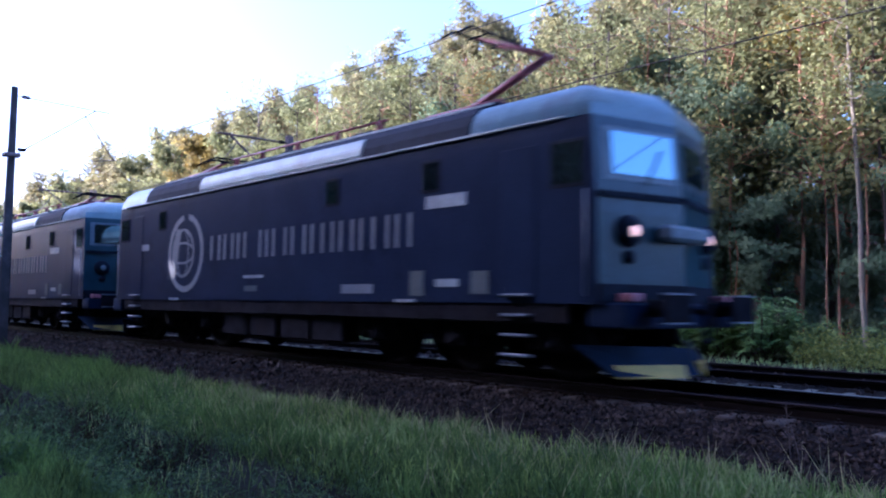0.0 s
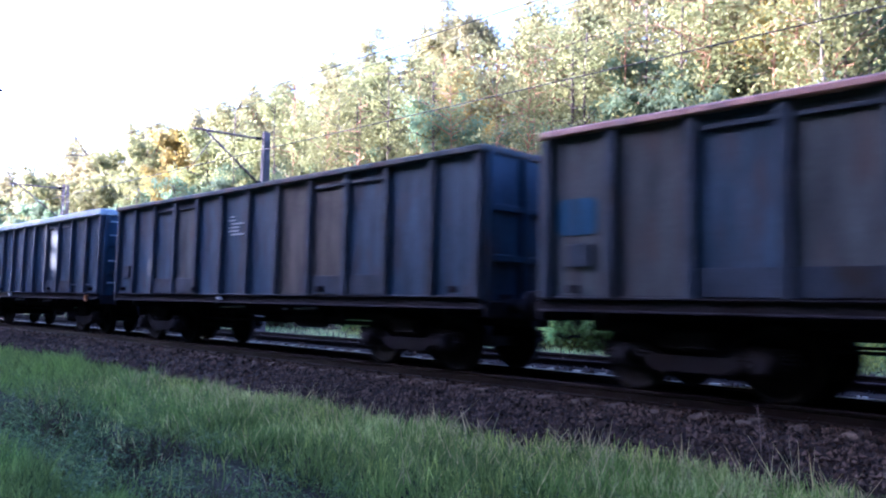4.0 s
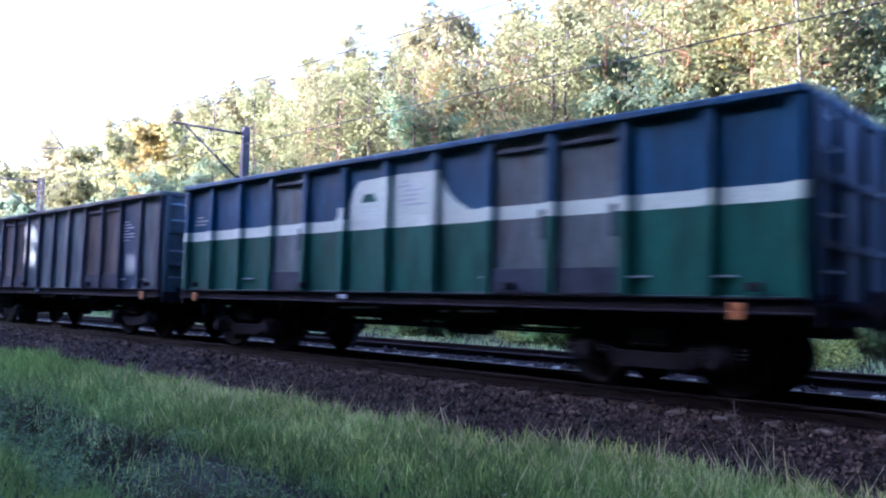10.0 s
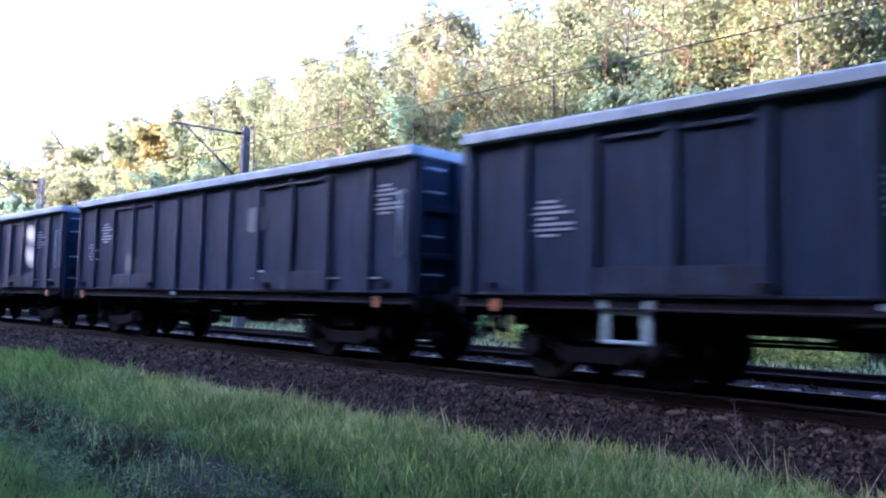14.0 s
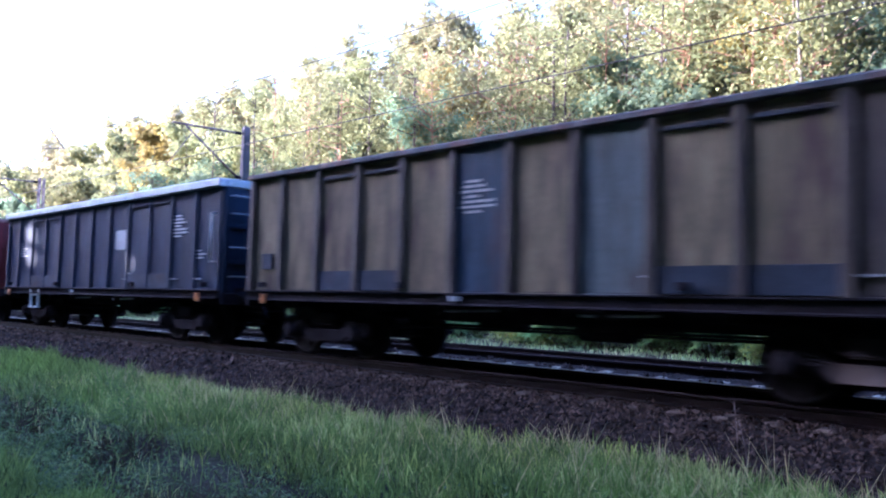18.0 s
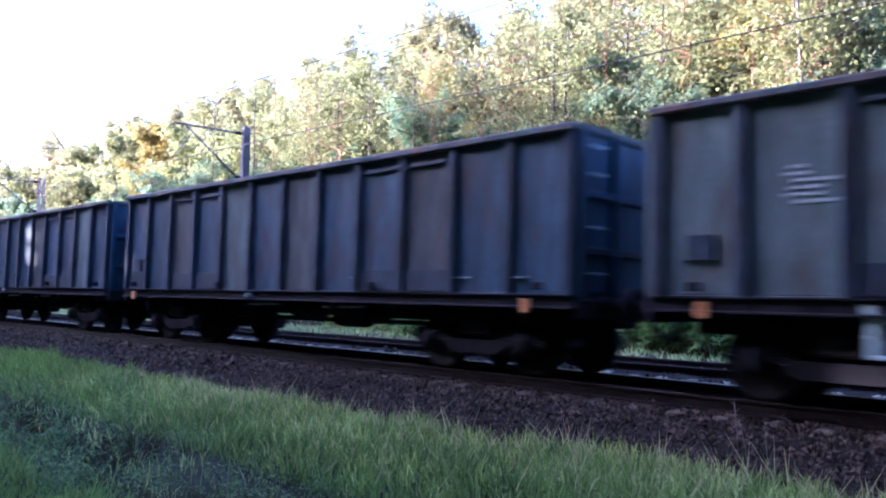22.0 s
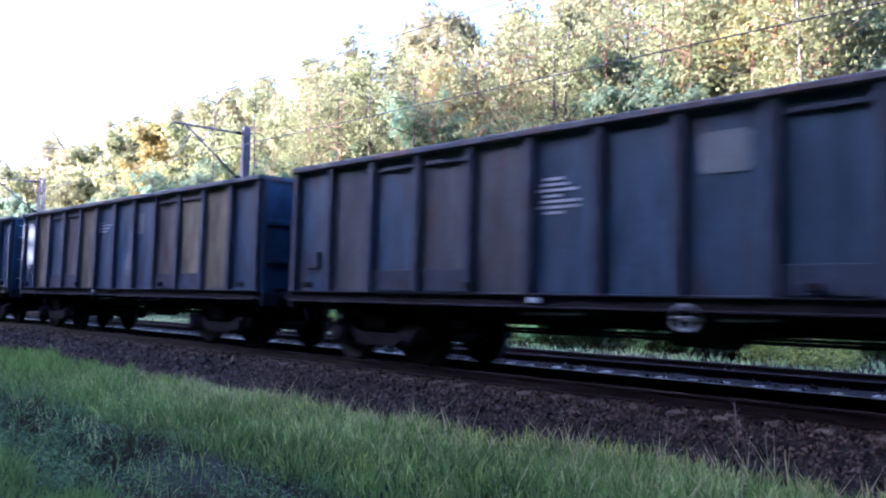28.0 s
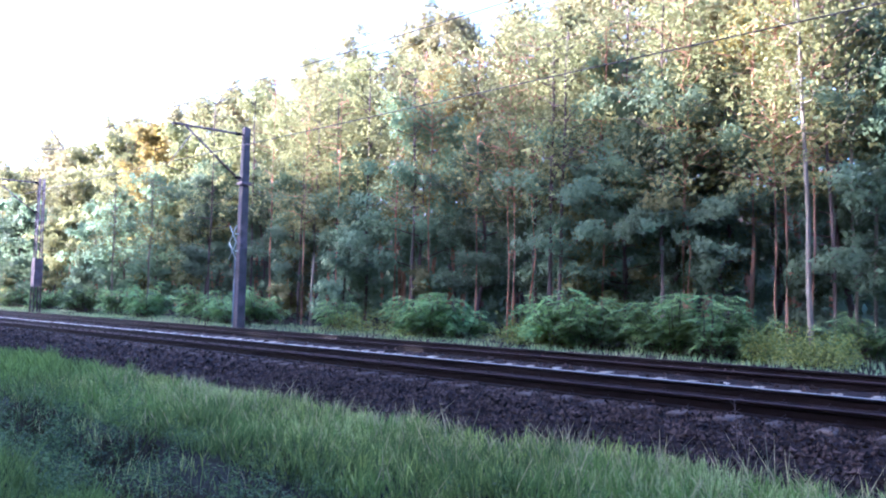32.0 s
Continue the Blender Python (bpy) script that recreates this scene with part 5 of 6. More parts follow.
def put_tree(meshes, mats, x, y, size, turn, name, label, group):
    t = new(name)
    t.matrix_world = Matrix.LocRotScale((x, y, land(x, y)), Euler((0, 0, turn)), (size, size, size))
    part("trunk", meshes[0], mats[0], t)
    part("crown", meshes[1], mats[1], t)
    tagged(t, label, "tree", group)
    return t


# slender pines that the low sun reaches through the wood opposite: place along the line, heights of the lit spots
SUNLIT_TRUNKS = ((-17.26, (4.41, 4.82)), (-16.43, (4.2,)), (-13.54, (3.69, 4.1)), (-7.16, (1.76, 2.22, 2.63, 3.09)), (-8.15, (3.24,)), (-7.88, (5.17,)),
                 (-10.72, (2.93,)), (-10.85, (4.34, 4.73)), (-21.5, (5.62, 6.1, 6.6)), (-19.05, (5.47,)), (-17.53, (5.28,)), (-27.19, (2.08,)), (-29.65, (2.62,)))
SUN_CHINKS = tuple((px - 15.49, z + 5.46, 0.10) for px, lows in SUNLIT_TRUNKS for z in lows) + ((-25.45, 2.8, 0.2), (-25.35, 2.1, 0.2), (-18.68, 1.85, 0.1), (-18.63, 1.4, 0.1), (-21.6, 2.55, 0.1), (-2.72, 0.44, 0.14), (-4.28, 3.2, 0.035), (-3.85, 3.1, 0.045), (-3.1, 3.05, 0.04))


def build_forest():
    rng = random.Random(11)
    # far ones, towards the vanishing point, carry fewer and larger leaves
    pines, pines_far, pines_off = [[tree_meshes(100 + i, "pine", 16.0, c) for i in range(5)] for c in (1.5, 2.6, 3.8)]
    broads, broads_far, broads_off = [[tree_meshes(200 + i, "broad", 12.5, c) for i in range(5)] for c in (1.1, 2.0, 3.2)]
    edges, edges_far, edges_off = [[tree_meshes(300 + i, "edge", 9.0, c) for i in range(5)] for c in (1.0, 1.9, 3.0)]
    # forest edge beside the far track
    x = 1.0
    while x > -150:
        k = rng.randrange(5)
        put_tree((edges if x > -42 else edges_far if x > -75 else edges_off)[k], (M["bark"], M["leaf2"] if rng.random() < 0.7 else M["leaf"]), x, 23.5 + rng.uniform(-0.9, 1.2), rng.uniform(0.8, 1.12), rng.uniform(0, 6.28),
                 "broadleaf_tree", "leafy young broadleaf tree at the forest's edge", "trees at the forest edge")
        x -= rng.uniform(3.2, 5.0) * (1.0 if x > -80 else 1.3)
    x = 2.0
    while x > -165:
        k = rng.randrange(5)
        # crowns from -12.5 to -7.5 take the yellow leaves to look sunlit
        put_tree((broads if x > -42 else broads_far if x > -75 else broads_off)[k], (M["bark"], M["leaf"] if rng.random() < 0.8 and not -12.5 < x < -7.5 else M["yellowleaf"]), x, 26.0 + rng.uniform(-1.2, 1.4), rng.uniform(0.84, 1.06) * (1.09 if x > -50 else 1.03 if x > -85 else 0.96), rng.uniform(0, 6.28),
                 "broadleaf_tree", "tall green broadleaf tree behind the forest's edge", "forest trees")
        x -= rng.uniform(3.0, 4.6) * (1.0 if x > -80 else 1.4)
    for row, y in enumerate((28.5, 31.5, 35.0)):
        x = 0.5 - row
        while x > -170:
            k = rng.randrange(5)
            put_tree((pines if x > -45 and row < 1 else pines_far if x > -75 else pines_off)[k], (M["pinebark"], M["needle"]), x, y + rng.uniform(-1.2, 1.2), rng.uniform(0.86, 1.03) * (1.09 if x > -50 else 1.03 if x > -85 else 0.96), rng.uniform(0, 6.28),
                     "pine_tree", "tall pine with an orange-brown trunk and high crown", "forest trees")
            x -= rng.uniform(2.6, 4.6) * (1.0 if x > -80 else 1.5)
    young = [tree_meshes(500 + i, "sapling", 4.6, 1.35) for i in range(4)]
    x = -4.0
    while x > -80:
        put_tree(young[rng.randrange(4)], (M["bark"], M["leaf2"] if rng.random() < 0.7 else M["leaf"]), x, 22.0 + rng.uniform(-0.6, 2.0), rng.uniform(0.5, 1.0), rng.uniform(0, 6.28),
                 "sapling", "leafy sapling in the shade of the forest's edge", "saplings at the forest edge")
        x -= rng.uniform(3.5, 7.5)
    # slender single trunks in front
    for px, y, s, kind, lean, r in ((-6.98, 20.9, 1.0, "pale", -0.03, 0.07), (-6.75, 21.9, 0.95, "bark", -0.03, 0.055), (-6.35, 22.3, 0.95, "pale", -0.02, 0.05), (-6.05, 23.0, 0.95, "pale", 0.0, 0.06), (-15.2, 20.9, 0.8, "bark", 0.01, 0.085),
                                    (-14.85, 20.9, 0.75, "bark", 0.03, 0.07), (-11.4, 21.4, 0.8, "bark", 0.0, 0.08), (-22.5, 21.8, 0.8, "bark", -0.02, 0.1), (-29.5, 22.0, 0.8, "pale", 0.02, 0.08),
                                    (-48, 20.7, 0.6, "pale", -0.02, 0.085), (-43.2, 20.7, 0.58, "pale", 0.01, 0.08)):
        slim_tree(px, y, s, kind, lean, r, rng)
    # a few leafy ones well forward
    for px, py, k, size in ((-4.9, 22.6, 1, 0.95), (-10.0, 22.6, 3, 0.86), (-11.6, 22.5, 0, 1.02), (-13.2, 22.2, 4, 0.8), (-19.4, 22.4, 2, 0.85)):
        put_tree(edges[k], (M["bark"], M["leaf2"]), px, py, size, rng.uniform(0, 6.28), "broadleaf_tree", "leafy young broadleaf tree at the forest's edge", "trees at the forest edge")
    # forest past the view, unseen, added to block low sky light on wagon ends
    x = 38.0
    while x < 80:
        for y, kit, bark, leaf in ((22.5, edges_off, "bark", "leaf2"), (25.5, broads_off, "bark", "leaf"), (29.5, pines_off, "pinebark", "needle")):
            put_tree(kit[rng.randrange(5)], (M[bark], M[leaf]), x + rng.uniform(-1, 1), y + rng.uniform(-1, 1), rng.uniform(0.9, 1.1), rng.uniform(0, 6.28),
                     "pine_tree" if bark == "pinebark" else "broadleaf_tree", "tree of the dense forest beside the line", "forest trees")
        x += rng.uniform(3.5, 5.0)
    for px, lows in SUNLIT_TRUNKS:
        slim_tree(px, 21.6, 0.78, "pine", 0.0, 0.038, rng)
    for px in (-9.3, -13.6, -16.9, -24.2, -26.3, -28.1, -31.4, -33.8, -36.5, -39.0):
        slim_tree(px + rng.uniform(-0.3, 0.3), rng.uniform(22.0, 23.6), rng.uniform(0.75, 0.95), "pine" if rng.random() < 0.45 else "bark", rng.uniform(-0.02, 0.02), rng.uniform(0.06, 0.09), rng)


def slim_tree(x, y, s, kind, lean, r, rng):
    """A slender trunk with bare upper branches and a few leaves."""
    nr = np.random.default_rng(rng.randrange(9999))
    bm = bmesh.new()
    h = 13.5 * s
    limb(bm, bent(nr, (0, 0, -0.2), (lean * h, 0, h), 0.035, 7), r, r * 0.4, 9)
    for i in range(24):
        f = nr.uniform(0.42, 0.98)
        a = nr.uniform(0, 6.28)
        L = nr.uniform(0.6, 1.7)
        b = (lean * h * f, 0, h * f)
        limb(bm, bent(nr, b, (b[0] + L * math.cos(a), L * math.sin(a), b[2] + nr.uniform(0.1, 0.8)), 0.1, 3), 0.028, 0.006, 5)
    t = new("slim_tree")
    t.location = (x, y, land(x, y))
    m = M[{"pale": "palebark", "pine": "pinebark", "bark": "bark"}[kind]]
    part("trunk", bm, m, t)
    cs = np.stack([nr.normal(lean * h * 0.8, 0.7, 150), nr.normal(0, 0.7, 150), nr.uniform(h * 0.42, h * 1.05, 150)], 1)
    part("crown", quads("crown", leaves(nr, cs, 0.155, 9, 0.2, 0.2, 0.6)), M["leaf"], t)
    tagged(t, "slender %s trunk with bare upper branches" % {"pale": "pale-barked", "pine": "orange-barked", "bark": "dark-barked"}[kind], "tree", "slender trunks")


def build_far_woods():
    """Deep forest behind, and the unseen wood across the meadow behind the viewer, there for its shade."""
    rng = np.random.default_rng(9)
    V = []
    for _ in range(11000):
        x, y = rng.uniform(-190, 6), rng.uniform(37, 48)
        z = 11.0 * rng.random() ** 1.3
        V.append((x, y, z))
    me = quads("forest_depth", leaves(rng, np.array(V), 0.95, 4, 0.7, 0.2, 0.6))
    me.materials.append(M["leaf2"])
    # plain wall added behind the trees in place of the forest's shaded depth
    wall = new("backdrop", made("backdrop", lambda bm: block(bm, -420, 40, 52, 53, -1, 9.0, 0.0)))
    wall.data.materials.append(M["bark"])
    tagged(wall, "dim brown depth of the forest", "backdrop", kind="structure")
    tagged(new("forest_depth", me), "dense dark undergrowth and crowns deep in the forest", "woods", kind="stuff")
    V = []
    for _ in range(2400):
        x, y = rng.uniform(-190, 6), rng.uniform(23.5, 34)
        V.append((x, y, abs(rng.normal(0, 0.7))))
    me = quads("undergrowth", leaves(rng, np.array(V), 0.42, 4, 0.35, 0.1, 0.55))
    me.materials.append(M["leaf2"])
    tagged(new("undergrowth", me), "dark green undergrowth between the trees", "undergrowth", kind="stuff")
    # unseen trees on the viewer's side, placed so their shade lies over the track
    bm = bmesh.new()
    C = []
    for i in range(456):
        if i < 180:
            x, y = rng.uniform(-108, 45), rng.uniform(-19, -9)
        elif i < 240:
            x, y = rng.uniform(-230, -108), rng.uniform(-19, -9)
        # from here on: trees beside the viewer, added unseen to dim the nearer wagons
        elif i < 285:
            x, y = rng.uniform(5.5, 34), rng.uniform(-8, 4.5)
        elif i < 305:
            x, y = rng.uniform(-4, 14), rng.uniform(-8, -4.5)
        elif i < 365:
            x, y = rng.uniform(4.5, 40), rng.uniform(-6, 4.6)
        elif i < 430:
            x, y = rng.uniform(-4.5, 18), rng.uniform(-9, -3.6)
        else:
            x, y = rng.uniform(2.9, 10), rng.uniform(2.5, 5.0)
        for _ in range(3):
            for gx, gz, gr in SUN_CHINKS:
                aside = (x - gx) * SUN_TO.y - (y - 8.35) * SUN_TO.x
                if abs(aside) < gr + 0.34:
                    x += math.copysign((gr + 0.36 - abs(aside)) / abs(SUN_TO.y), -aside if aside else 1.0)
        back = -13 - y
        at = x + 1.17 * back
        h = 18.7 if at > -54 else 21.6 if at > -62 else 20.2 if at > -88 else 16.5 if at > -108 else 8.0
        h += 0.41 * back + rng.uniform(-1.3, 1.0)
        if i >= 240:
            h = rng.uniform(13, 17) if i < 365 else rng.uniform(16, 22)
        limb(bm, bent(rng, (x, y, -0.5), (x, y, h), 0.1, 3), 0.2, 0.06, 6)
        n = 125
        z = h * (0.12 + 0.88 * rng.random(n) ** 0.85)
        r = 2.3 * np.sqrt(rng.random(n)) * (1.1 - 0.75 * (z / h - 0.12))
        a = rng.uniform(0, 6.28, n)
        C.append(np.stack([x + r * np.cos(a), y + r * np.sin(a), z], 1))
    C.append(np.stack([rng.uniform(-230, 45, 2200), rng.uniform(-12, -9, 2200), rng.uniform(0, 4.5, 2200)], 1))
    me = done("trunks", bm)
    me.materials.append(M["bark"])
    tagged(new("near_wood_trunks", me), "trunks of the wood behind the meadow", "woods", kind="stuff")
    C = np.concatenate(C)
    # leaves cut from unseen crowns along set rays, so sun flecks reach the track
    lv = leaves(rng, C, 1.1, 6, 0.5, 0.2, 0.75)
    ray = np.array(to_sun)
    for gx, gz, gr in SUN_CHINKS:
        v = lv[:, 0] - np.array((gx, 8.35, gz))
        close = np.flatnonzero(np.linalg.norm(v - (v @ ray)[:, None] * ray, axis=1) < gr + 1.7)
        c = lv[close]
        near = np.full(len(c), 9.0)
        for p in (0.0, 0.33, 0.67, 1.0):
            for q in (0.0, 0.33, 0.67, 1.0):
                v = (c[:, 0] * (1 - p) + c[:, 1] * p) * (1 - q) + (c[:, 3] * (1 - p) + c[:, 2] * p) * q - np.array((gx, 8.35, gz))
                near = np.minimum(near, np.linalg.norm(v - (v @ ray)[:, None] * ray, axis=1))
        lv = np.delete(lv, close[near <= gr], axis=0)
    me = quads("near_wood_crowns", lv)
    me.materials.append(M["shadeleaf"])
    tagged(new("near_wood_crowns", me), "crowns of the wood behind the meadow", "woods", kind="stuff")


def fronds(rng, tips, ways, length, pairs=7):
    """Arching feathered leaves: pairs of leaflets on both sides of a drooping rib, array (n, 4, 3)."""
    out = []
    for tip, way in zip(tips, ways):
        L = length * rng.uniform(0.6, 1.3)
        flat = np.array((way[0], way[1], 0.0)) / (math.hypot(way[0], way[1]) + 1e-6)
        side = np.array((-flat[1], flat[0], rng.normal(0, 0.22)))
        rise, sag = rng.uniform(0.15, 0.7), rng.uniform(0.5, 1.1)
        for k in range(pairs):
            q = (k + 0.6) / pairs
            p = tip + flat * L * q + np.array((0, 0, L * (rise * q - sag * q * q)))
            w = L * 0.42 * (0.55 + 1.3 * q * (1.15 - q)) * rng.uniform(0.8, 1.15)
            for sg in (-1, 1):
                d = side * sg * 0.85 + flat * 0.5 + np.array((0, 0, rng.normal(-0.15, 0.15)))
                n = flat * w * 0.24
                out.append((p, p + d * w * 0.5 + n, p + d * w, p + d * w * 0.5 - n))
    return np.array(out)


def build_bushes():
    rng = random.Random(4)
    kinds = []
    for i in range(4):
        nr = np.random.default_rng(400 + i)
        bm = bmesh.new()
        tips, ways = [], []
        for _ in range(26):
            a, L = nr.uniform(0, 6.28), nr.uniform(0.25, 1.2)
            e = np.array((L * math.cos(a), L * math.sin(a), nr.uniform(0.5, 1.75) * (1.15 - 0.3 * L)))
            limb(bm, bent(nr, (0.1 * math.cos(a), 0.1 * math.sin(a), -0.1), e, 0.06, 3), 0.022, 0.006, 5)
            for _ in range(13):
                q = nr.uniform(0.4, 1.0)
                g = a + nr.normal(0, 1.1)
                tips.append(e * (q, q, q))
                ways.append((math.cos(g), math.sin(g)))
        kinds.append((done("stem", bm), quads("foliage", fronds(nr, tips, ways, 0.46, 7))))
    spots = [(-7.7, 20.2, 0.75), (-8.7, 19.9, 1.0), (-9.7, 20.0, 1.1), (-10.5, 20.3, 0.9), (-12.3, 19.9, 1.0), (-13.4, 20.1, 1.1), (-14.3, 20.4, 0.85), (-17.6, 20.3, 0.85), (-18.8, 20.2, 1.05),
             (-20.2, 20.4, 0.9), (-24.6, 20.6, 0.75), (-30.0, 20.4, 0.95), (-32.0, 20.2, 1.15), (-34.6, 20.4, 1.15), (-41, 20.4, 1.1), (-44, 20.5, 1.2), (-50, 20.7, 1.1),
             (-5.4, 21.0, 0.8), (-57, 21, 1), (-63, 21, 1.1), (-70, 21, 1.0), (-78, 21, 1.1)]
    for x, y, s in spots:
        b = new("bush")
        b.matrix_world = Matrix.LocRotScale((x, y - 0.9, land(x, y - 0.9)), Euler((0, 0, rng.uniform(0, 6.28))), (s, s, s * 0.95))
        st, fo = kinds[rng.randrange(4)]
        part("stem", st, M["bark"], b)
        part("foliage", fo, M["bush"], b)
        tagged(b, "fresh green elder-like bush on the grassy verge", "bush", "bushes along the forest")


def blades(rng, xs, ys, h, w=0.012, lean=0.3, ground=land):
    n = len(xs)
    z = np.array([ground(a, b) for a, b in zip(xs, ys)]) - 0.02
    base = np.stack([xs, ys, z], 1)
    a = rng.uniform(0, 6.28, n)
    hh = h * rng.uniform(0.5, 1.3, n) * np.array([1.0 + 1.0 * noise.noise((p * 1.1, q * 1.6, 3.0)) + 0.55 * noise.noise((p * 3.1, q * 3.7, 8.0)) for p, q in zip(xs, ys)]).clip(0.22, 2.2)
    tilt = np.stack([np.cos(a), np.sin(a), np.zeros(n)], 1) * (lean * hh * rng.uniform(0.2, 1.3, n))[:, None]
    tip = base + tilt + np.stack([0 * hh, 0 * hh, hh], 1)
    b = rng.uniform(0, 6.28, n)
    side = np.stack([np.cos(b), np.sin(b), np.zeros(n)], 1) * (w * rng.uniform(0.6, 1.5, n))[:, None]
    mid = base + tilt * 0.25 + np.stack([0 * hh, 0 * hh, hh * 0.45], 1)
    return np.stack([base, mid + side, tip, mid - side], 1)


def arching(rng, xs, ys, h, w):
    """Long blades that bend over: three quads each, array (n, 4, 3)."""
    n = len(xs)
    base = np.stack([xs, ys, np.array([max(land(a, b), bed(a, b) if b > 7.1 else -9) for a, b in zip(xs, ys)]) - 0.02], 1)
    a, hh = rng.uniform(0, 6.28, n), h * rng.uniform(0.45, 1.3, n)
    way = np.stack([np.cos(a), np.sin(a), np.zeros(n)], 1)
    b = a + 1.57 + rng.normal(0, 0.5, n)
    side = np.stack([np.cos(b), np.sin(b), np.zeros(n)], 1) * w * rng.uniform(0.6, 1.4, (n, 1))
    bend = rng.uniform(0.1, 1.0, n)
    at = [base + way * (hh * bend * q * q * 0.7)[:, None] + np.stack([0 * hh, 0 * hh, hh * (q - bend * 0.35 * q ** 3)], 1) for q in (0.0, 0.4, 0.75, 1.0)]
    wide = (0.7, 1.0, 0.75, 0.12)
    return np.concatenate([np.stack([at[i] - side * wide[i], at[i] + side * wide[i], at[i + 1] + side * wide[i + 1], at[i + 1] - side * wide[i + 1]], 1) for i in range(3)])


def build_grass():
    rng = np.random.default_rng(21)
    parts = []

    def edge(x):
        """How much farther the grass climbs the ballast's foot."""
        return float(np.interp(x, [-8, -4.5, -2.5, 1.5], [0.0, 0.3, 0.2, 0.1]))

    def sole(x, y):
        return max(land(x, y), bed(x, y)) if y > 7.1 else land(x, y)

    for x0, x1, y0, y1, n, h, w in ((-12, 1.5, 1.6, 8.0, 84000, 0.205, 0.0065), (-26, -12, 1.8, 7.5, 42000, 0.25, 0.011), (-70, -26, 2.0, 7.4, 26000, 0.28, 0.02), (-16, 10, -9, 1.6, 26000, 0.2, 0.01), (1.5, 12, 1.6, 7.6, 12000, 0.2, 0.01)):
        xs, ys = rng.uniform(x0, x1, n), rng.uniform(y0, y1, n)
        keep = np.array([(not 2.8 < b < 4.75 or rng.random() < 0.05) and (b < 6.7 or noise.noise((a * 0.9, b, 0)) > (b - 7.0 - edge(a)) * 1.6) for a, b in zip(xs, ys)])
        parts.append(blades(rng, xs[keep], ys[keep], h, w, 0.55, sole))
    me = quads("grass", np.concatenate(parts))
    me.materials.append(M["grass"])
    tagged(new("grass", me), "lush green meadow grass beside the ballast", "grass", kind="stuff")
    xs, ys = rng.uniform(-70, -1, 16000), rng.uniform(15.7, 20.3, 16000)
    me = quads("verge_grass", blades(rng, xs, ys, 0.13, 0.014))
    me.materials.append(M["verge"])
    tagged(new("verge_grass", me), "grass on the verge before the forest", "grass", kind="stuff")
    xs = rng.uniform(-15, 0.8, 3400)
    ys = 7.2 + np.array([edge(p) for p in xs]) - np.abs(rng.normal(0, 1.1, 3400))
    me = quads("grass_stalks", blades(rng, xs, ys, 0.32, 0.0042, 0.7, sole))
    me.materials.append(M["grass2"])
    tagged(new("grass_stalks", me), "dry seed stalks among the grass", "grass", kind="stuff")
    # twiggy dark herbs in patches along the ditch, bare soil between them
    xs, ys = rng.uniform(-30, -1, 52000), rng.normal(3.75, 0.5, 52000).clip(2.8, 4.8)
    keep = np.array([noise.noise((p * 0.8, q * 1.3, 6.0)) > 0.0 + 0.35 * rng.random() for p, q in zip(xs, ys)])
    me = quads("ditch_herbs", blades(rng, xs[keep], ys[keep], 0.25, 0.0055, 1.1))
    me.materials.append(M["heath"])
    tagged(new("ditch_herbs", me), "dark twiggy low herbs growing along the ditch", "herbs", kind="stuff")
    V = []
    for _ in range(110):
        cx, cy, s = rng.uniform(-16, -1.5), rng.normal(3.7, 0.6), rng.uniform(0.08, 0.2)
        for _ in range(int(120 * s / 0.2)):
            p = rng.normal(0, s, 3)
            V.append((cx + p[0], cy + p[1], land(cx, cy) + 0.05 + abs(p[2]) * 1.1))
    me = quads("ditch_weeds", leaves(rng, np.array(V), 0.06, 3, 0.04, 0.1, 0.24))
    me.materials.append(M["weed"])
    tagged(new("ditch_weeds", me), "clumps of green weeds in the ditch", "weeds", kind="stuff")
    # taller arching tufts towards the ballast
    cx = rng.uniform(-15, 1.0, 900)
    cy = 7.2 + np.array([edge(p) for p in cx]) - np.abs(rng.normal(0, 1.2, 900))
    k = rng.integers(0, 900, 14000)
    xs, ys = cx[k] + rng.normal(0, 0.09, 14000), cy[k] + rng.normal(0, 0.09, 14000)
    me = quads("tall_grass", arching(rng, xs, ys, 0.25, 0.0048))
    me.materials.append(M["tall"])
    tagged(new("tall_grass", me), "tall arching grass tufts at the ballast's foot", "grass", kind="stuff")
    dead = new("dead_stalk")
    dead.location = (-3.3, 7.75, bed(-3.3, 7.75) - 0.05)
    tagged(dead, "dry upright weed stalk in the ballast's foot", "weed")
    for px, lean, h in ((0.0, -0.04, 0.66), (0.1, -0.09, 0.45)):
        bm = bmesh.new()
        limb(bm, [(px, 0, 0), (px + lean * 0.4, 0.01, h * 0.5), (px + lean, 0, h)], 0.007, 0.004, 5)
        for i in range(5):
            z = h * (0.55 + 0.09 * i)
            limb(bm, [(px + lean * z / h, 0, z), (px + lean * z / h + (0.05 if i % 2 else -0.05), 0.01, z + 0.05)], 0.003, 0.002, 4)
        part("stem", bm, M["bark"], dead)
    V = []
    for x0, x1, y0, n in ((-7.5, -5.2, 18.3, 550), (-15.4, -13.0, 18.8, 300), (-24, -19, 19.0, 250)):
        for _ in range(n):
            x, y = rng.uniform(x0, x1), y0 + rng.normal(0, 0.35)
            V.append((x, y, land(x, y) + abs(rng.normal(0.3, 0.22))))
    me = quads("yellow_herbs", leaves(rng, np.array(V), 0.10, 6, 0.09, -0.3, 0.3))
    me.materials.append(M["goldenrod"])
    tagged(new("yellow_herbs", me), "yellow-green flowering herbs before the bushes", "herbs", kind="stuff")


# ---------------------------------------------------------------- all together
build_ground()
build_ballast()
wagon_meshes()
build_masts()
LOCOS = [(build_loco(True, True, -27.20), -27.20), (build_loco(False, False, -46.15), -46.15)]
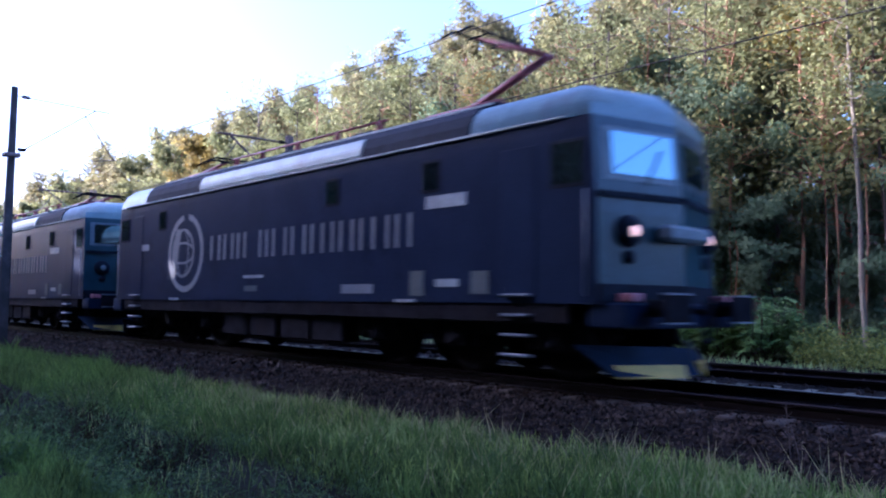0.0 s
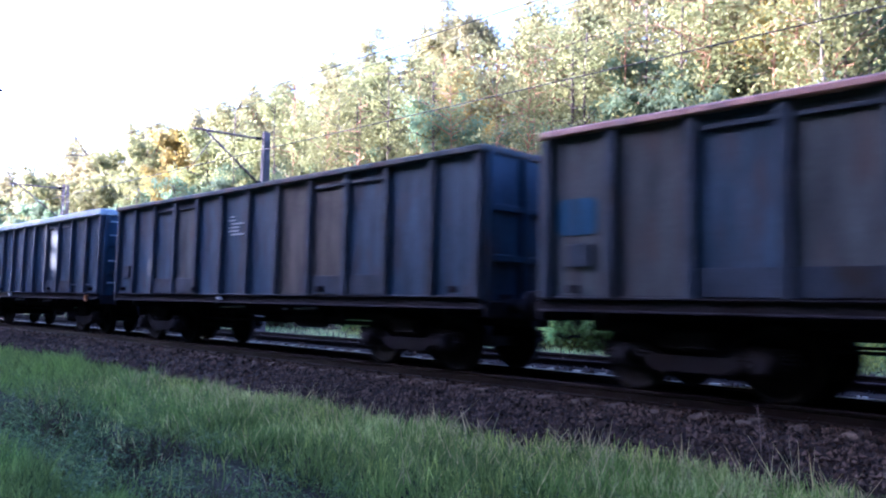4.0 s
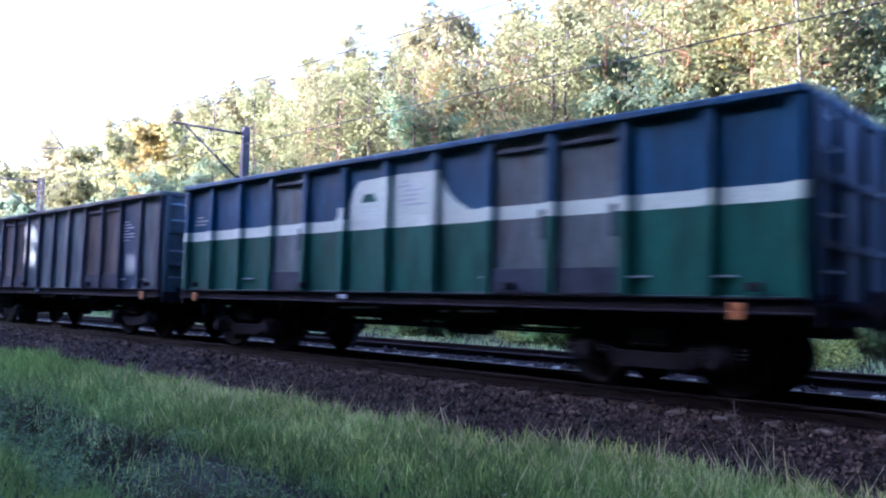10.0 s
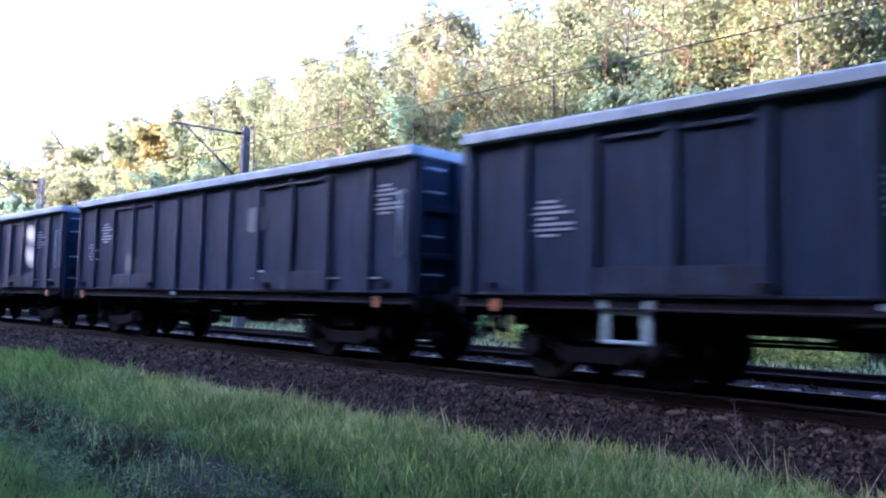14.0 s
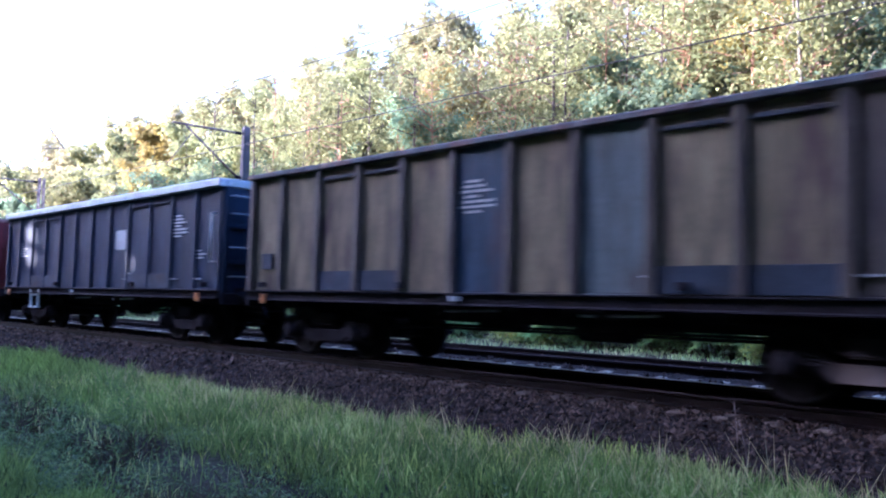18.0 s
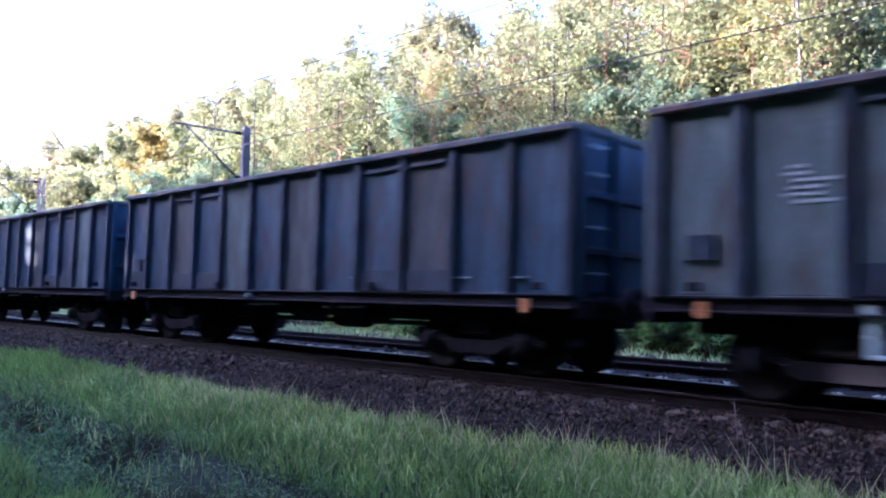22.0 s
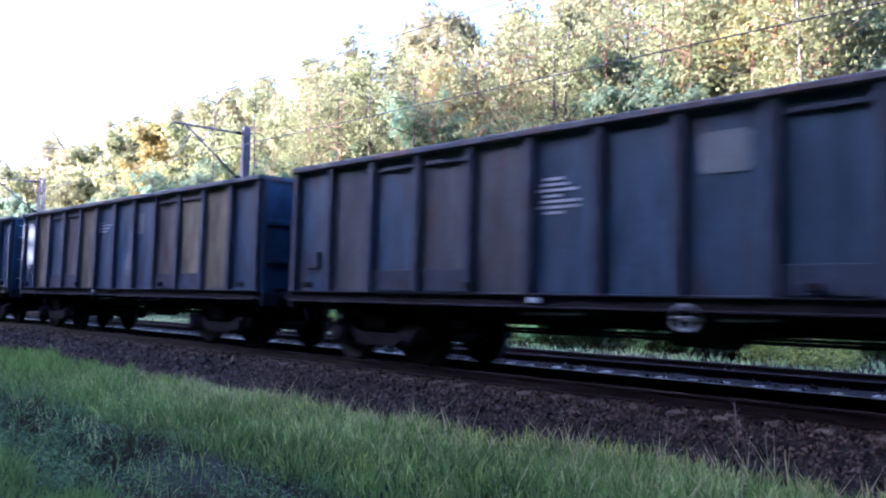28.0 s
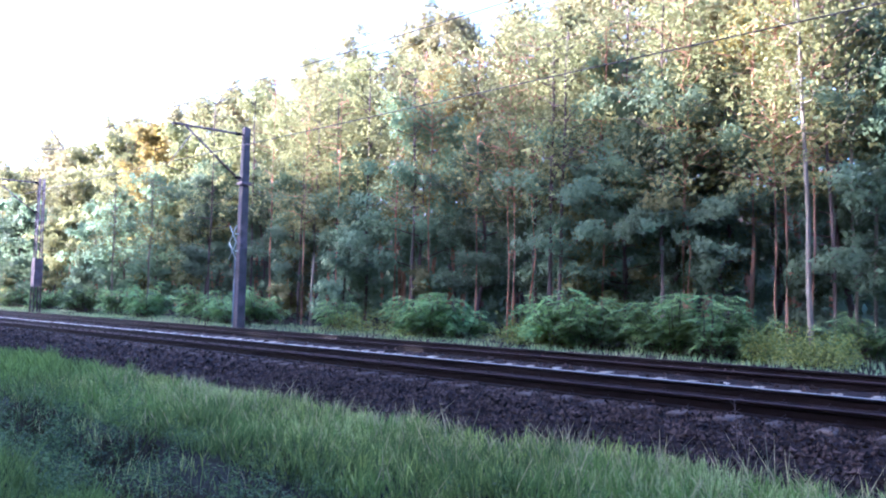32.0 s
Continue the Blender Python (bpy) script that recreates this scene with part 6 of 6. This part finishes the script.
WAGONS = []
for number, spec in enumerate(FLEET):
    shift = -PITCH * (number + 4) - HALF
    WAGONS.append((build_wagon(spec, shift), shift))
build_forest()
build_far_woods()
build_bushes()
build_grass()
build_tracks()
build_stones()


def motions():
    """The train rolls past; every wheelset turns while it is near."""
    for ob, shift in LOCOS + WAGONS:
        walk(ob, [(float(t), pose(run(t) + shift, TRACK, 0)) for t in range(33)])
    for ob, x, shift, r in wheelsets:
        here = ob.matrix_basis.translation.copy()
        times = [t / 30 for t in range(0, 961) if -42 < run(t / 30) + shift + x < 6]
        if not times:
            continue
        start = run(times[0])
        rows = [] if times[0] == 0 else [(0.0, pose(*here))]
        rows += [(t, pose(*here, 0, math.degrees((run(t) - start) / r) % 360, 0)) for t in times]
        if times[-1] < 32:
            rows.append((32.0, rows[-1][1]))
        walk(ob, rows)


motions()
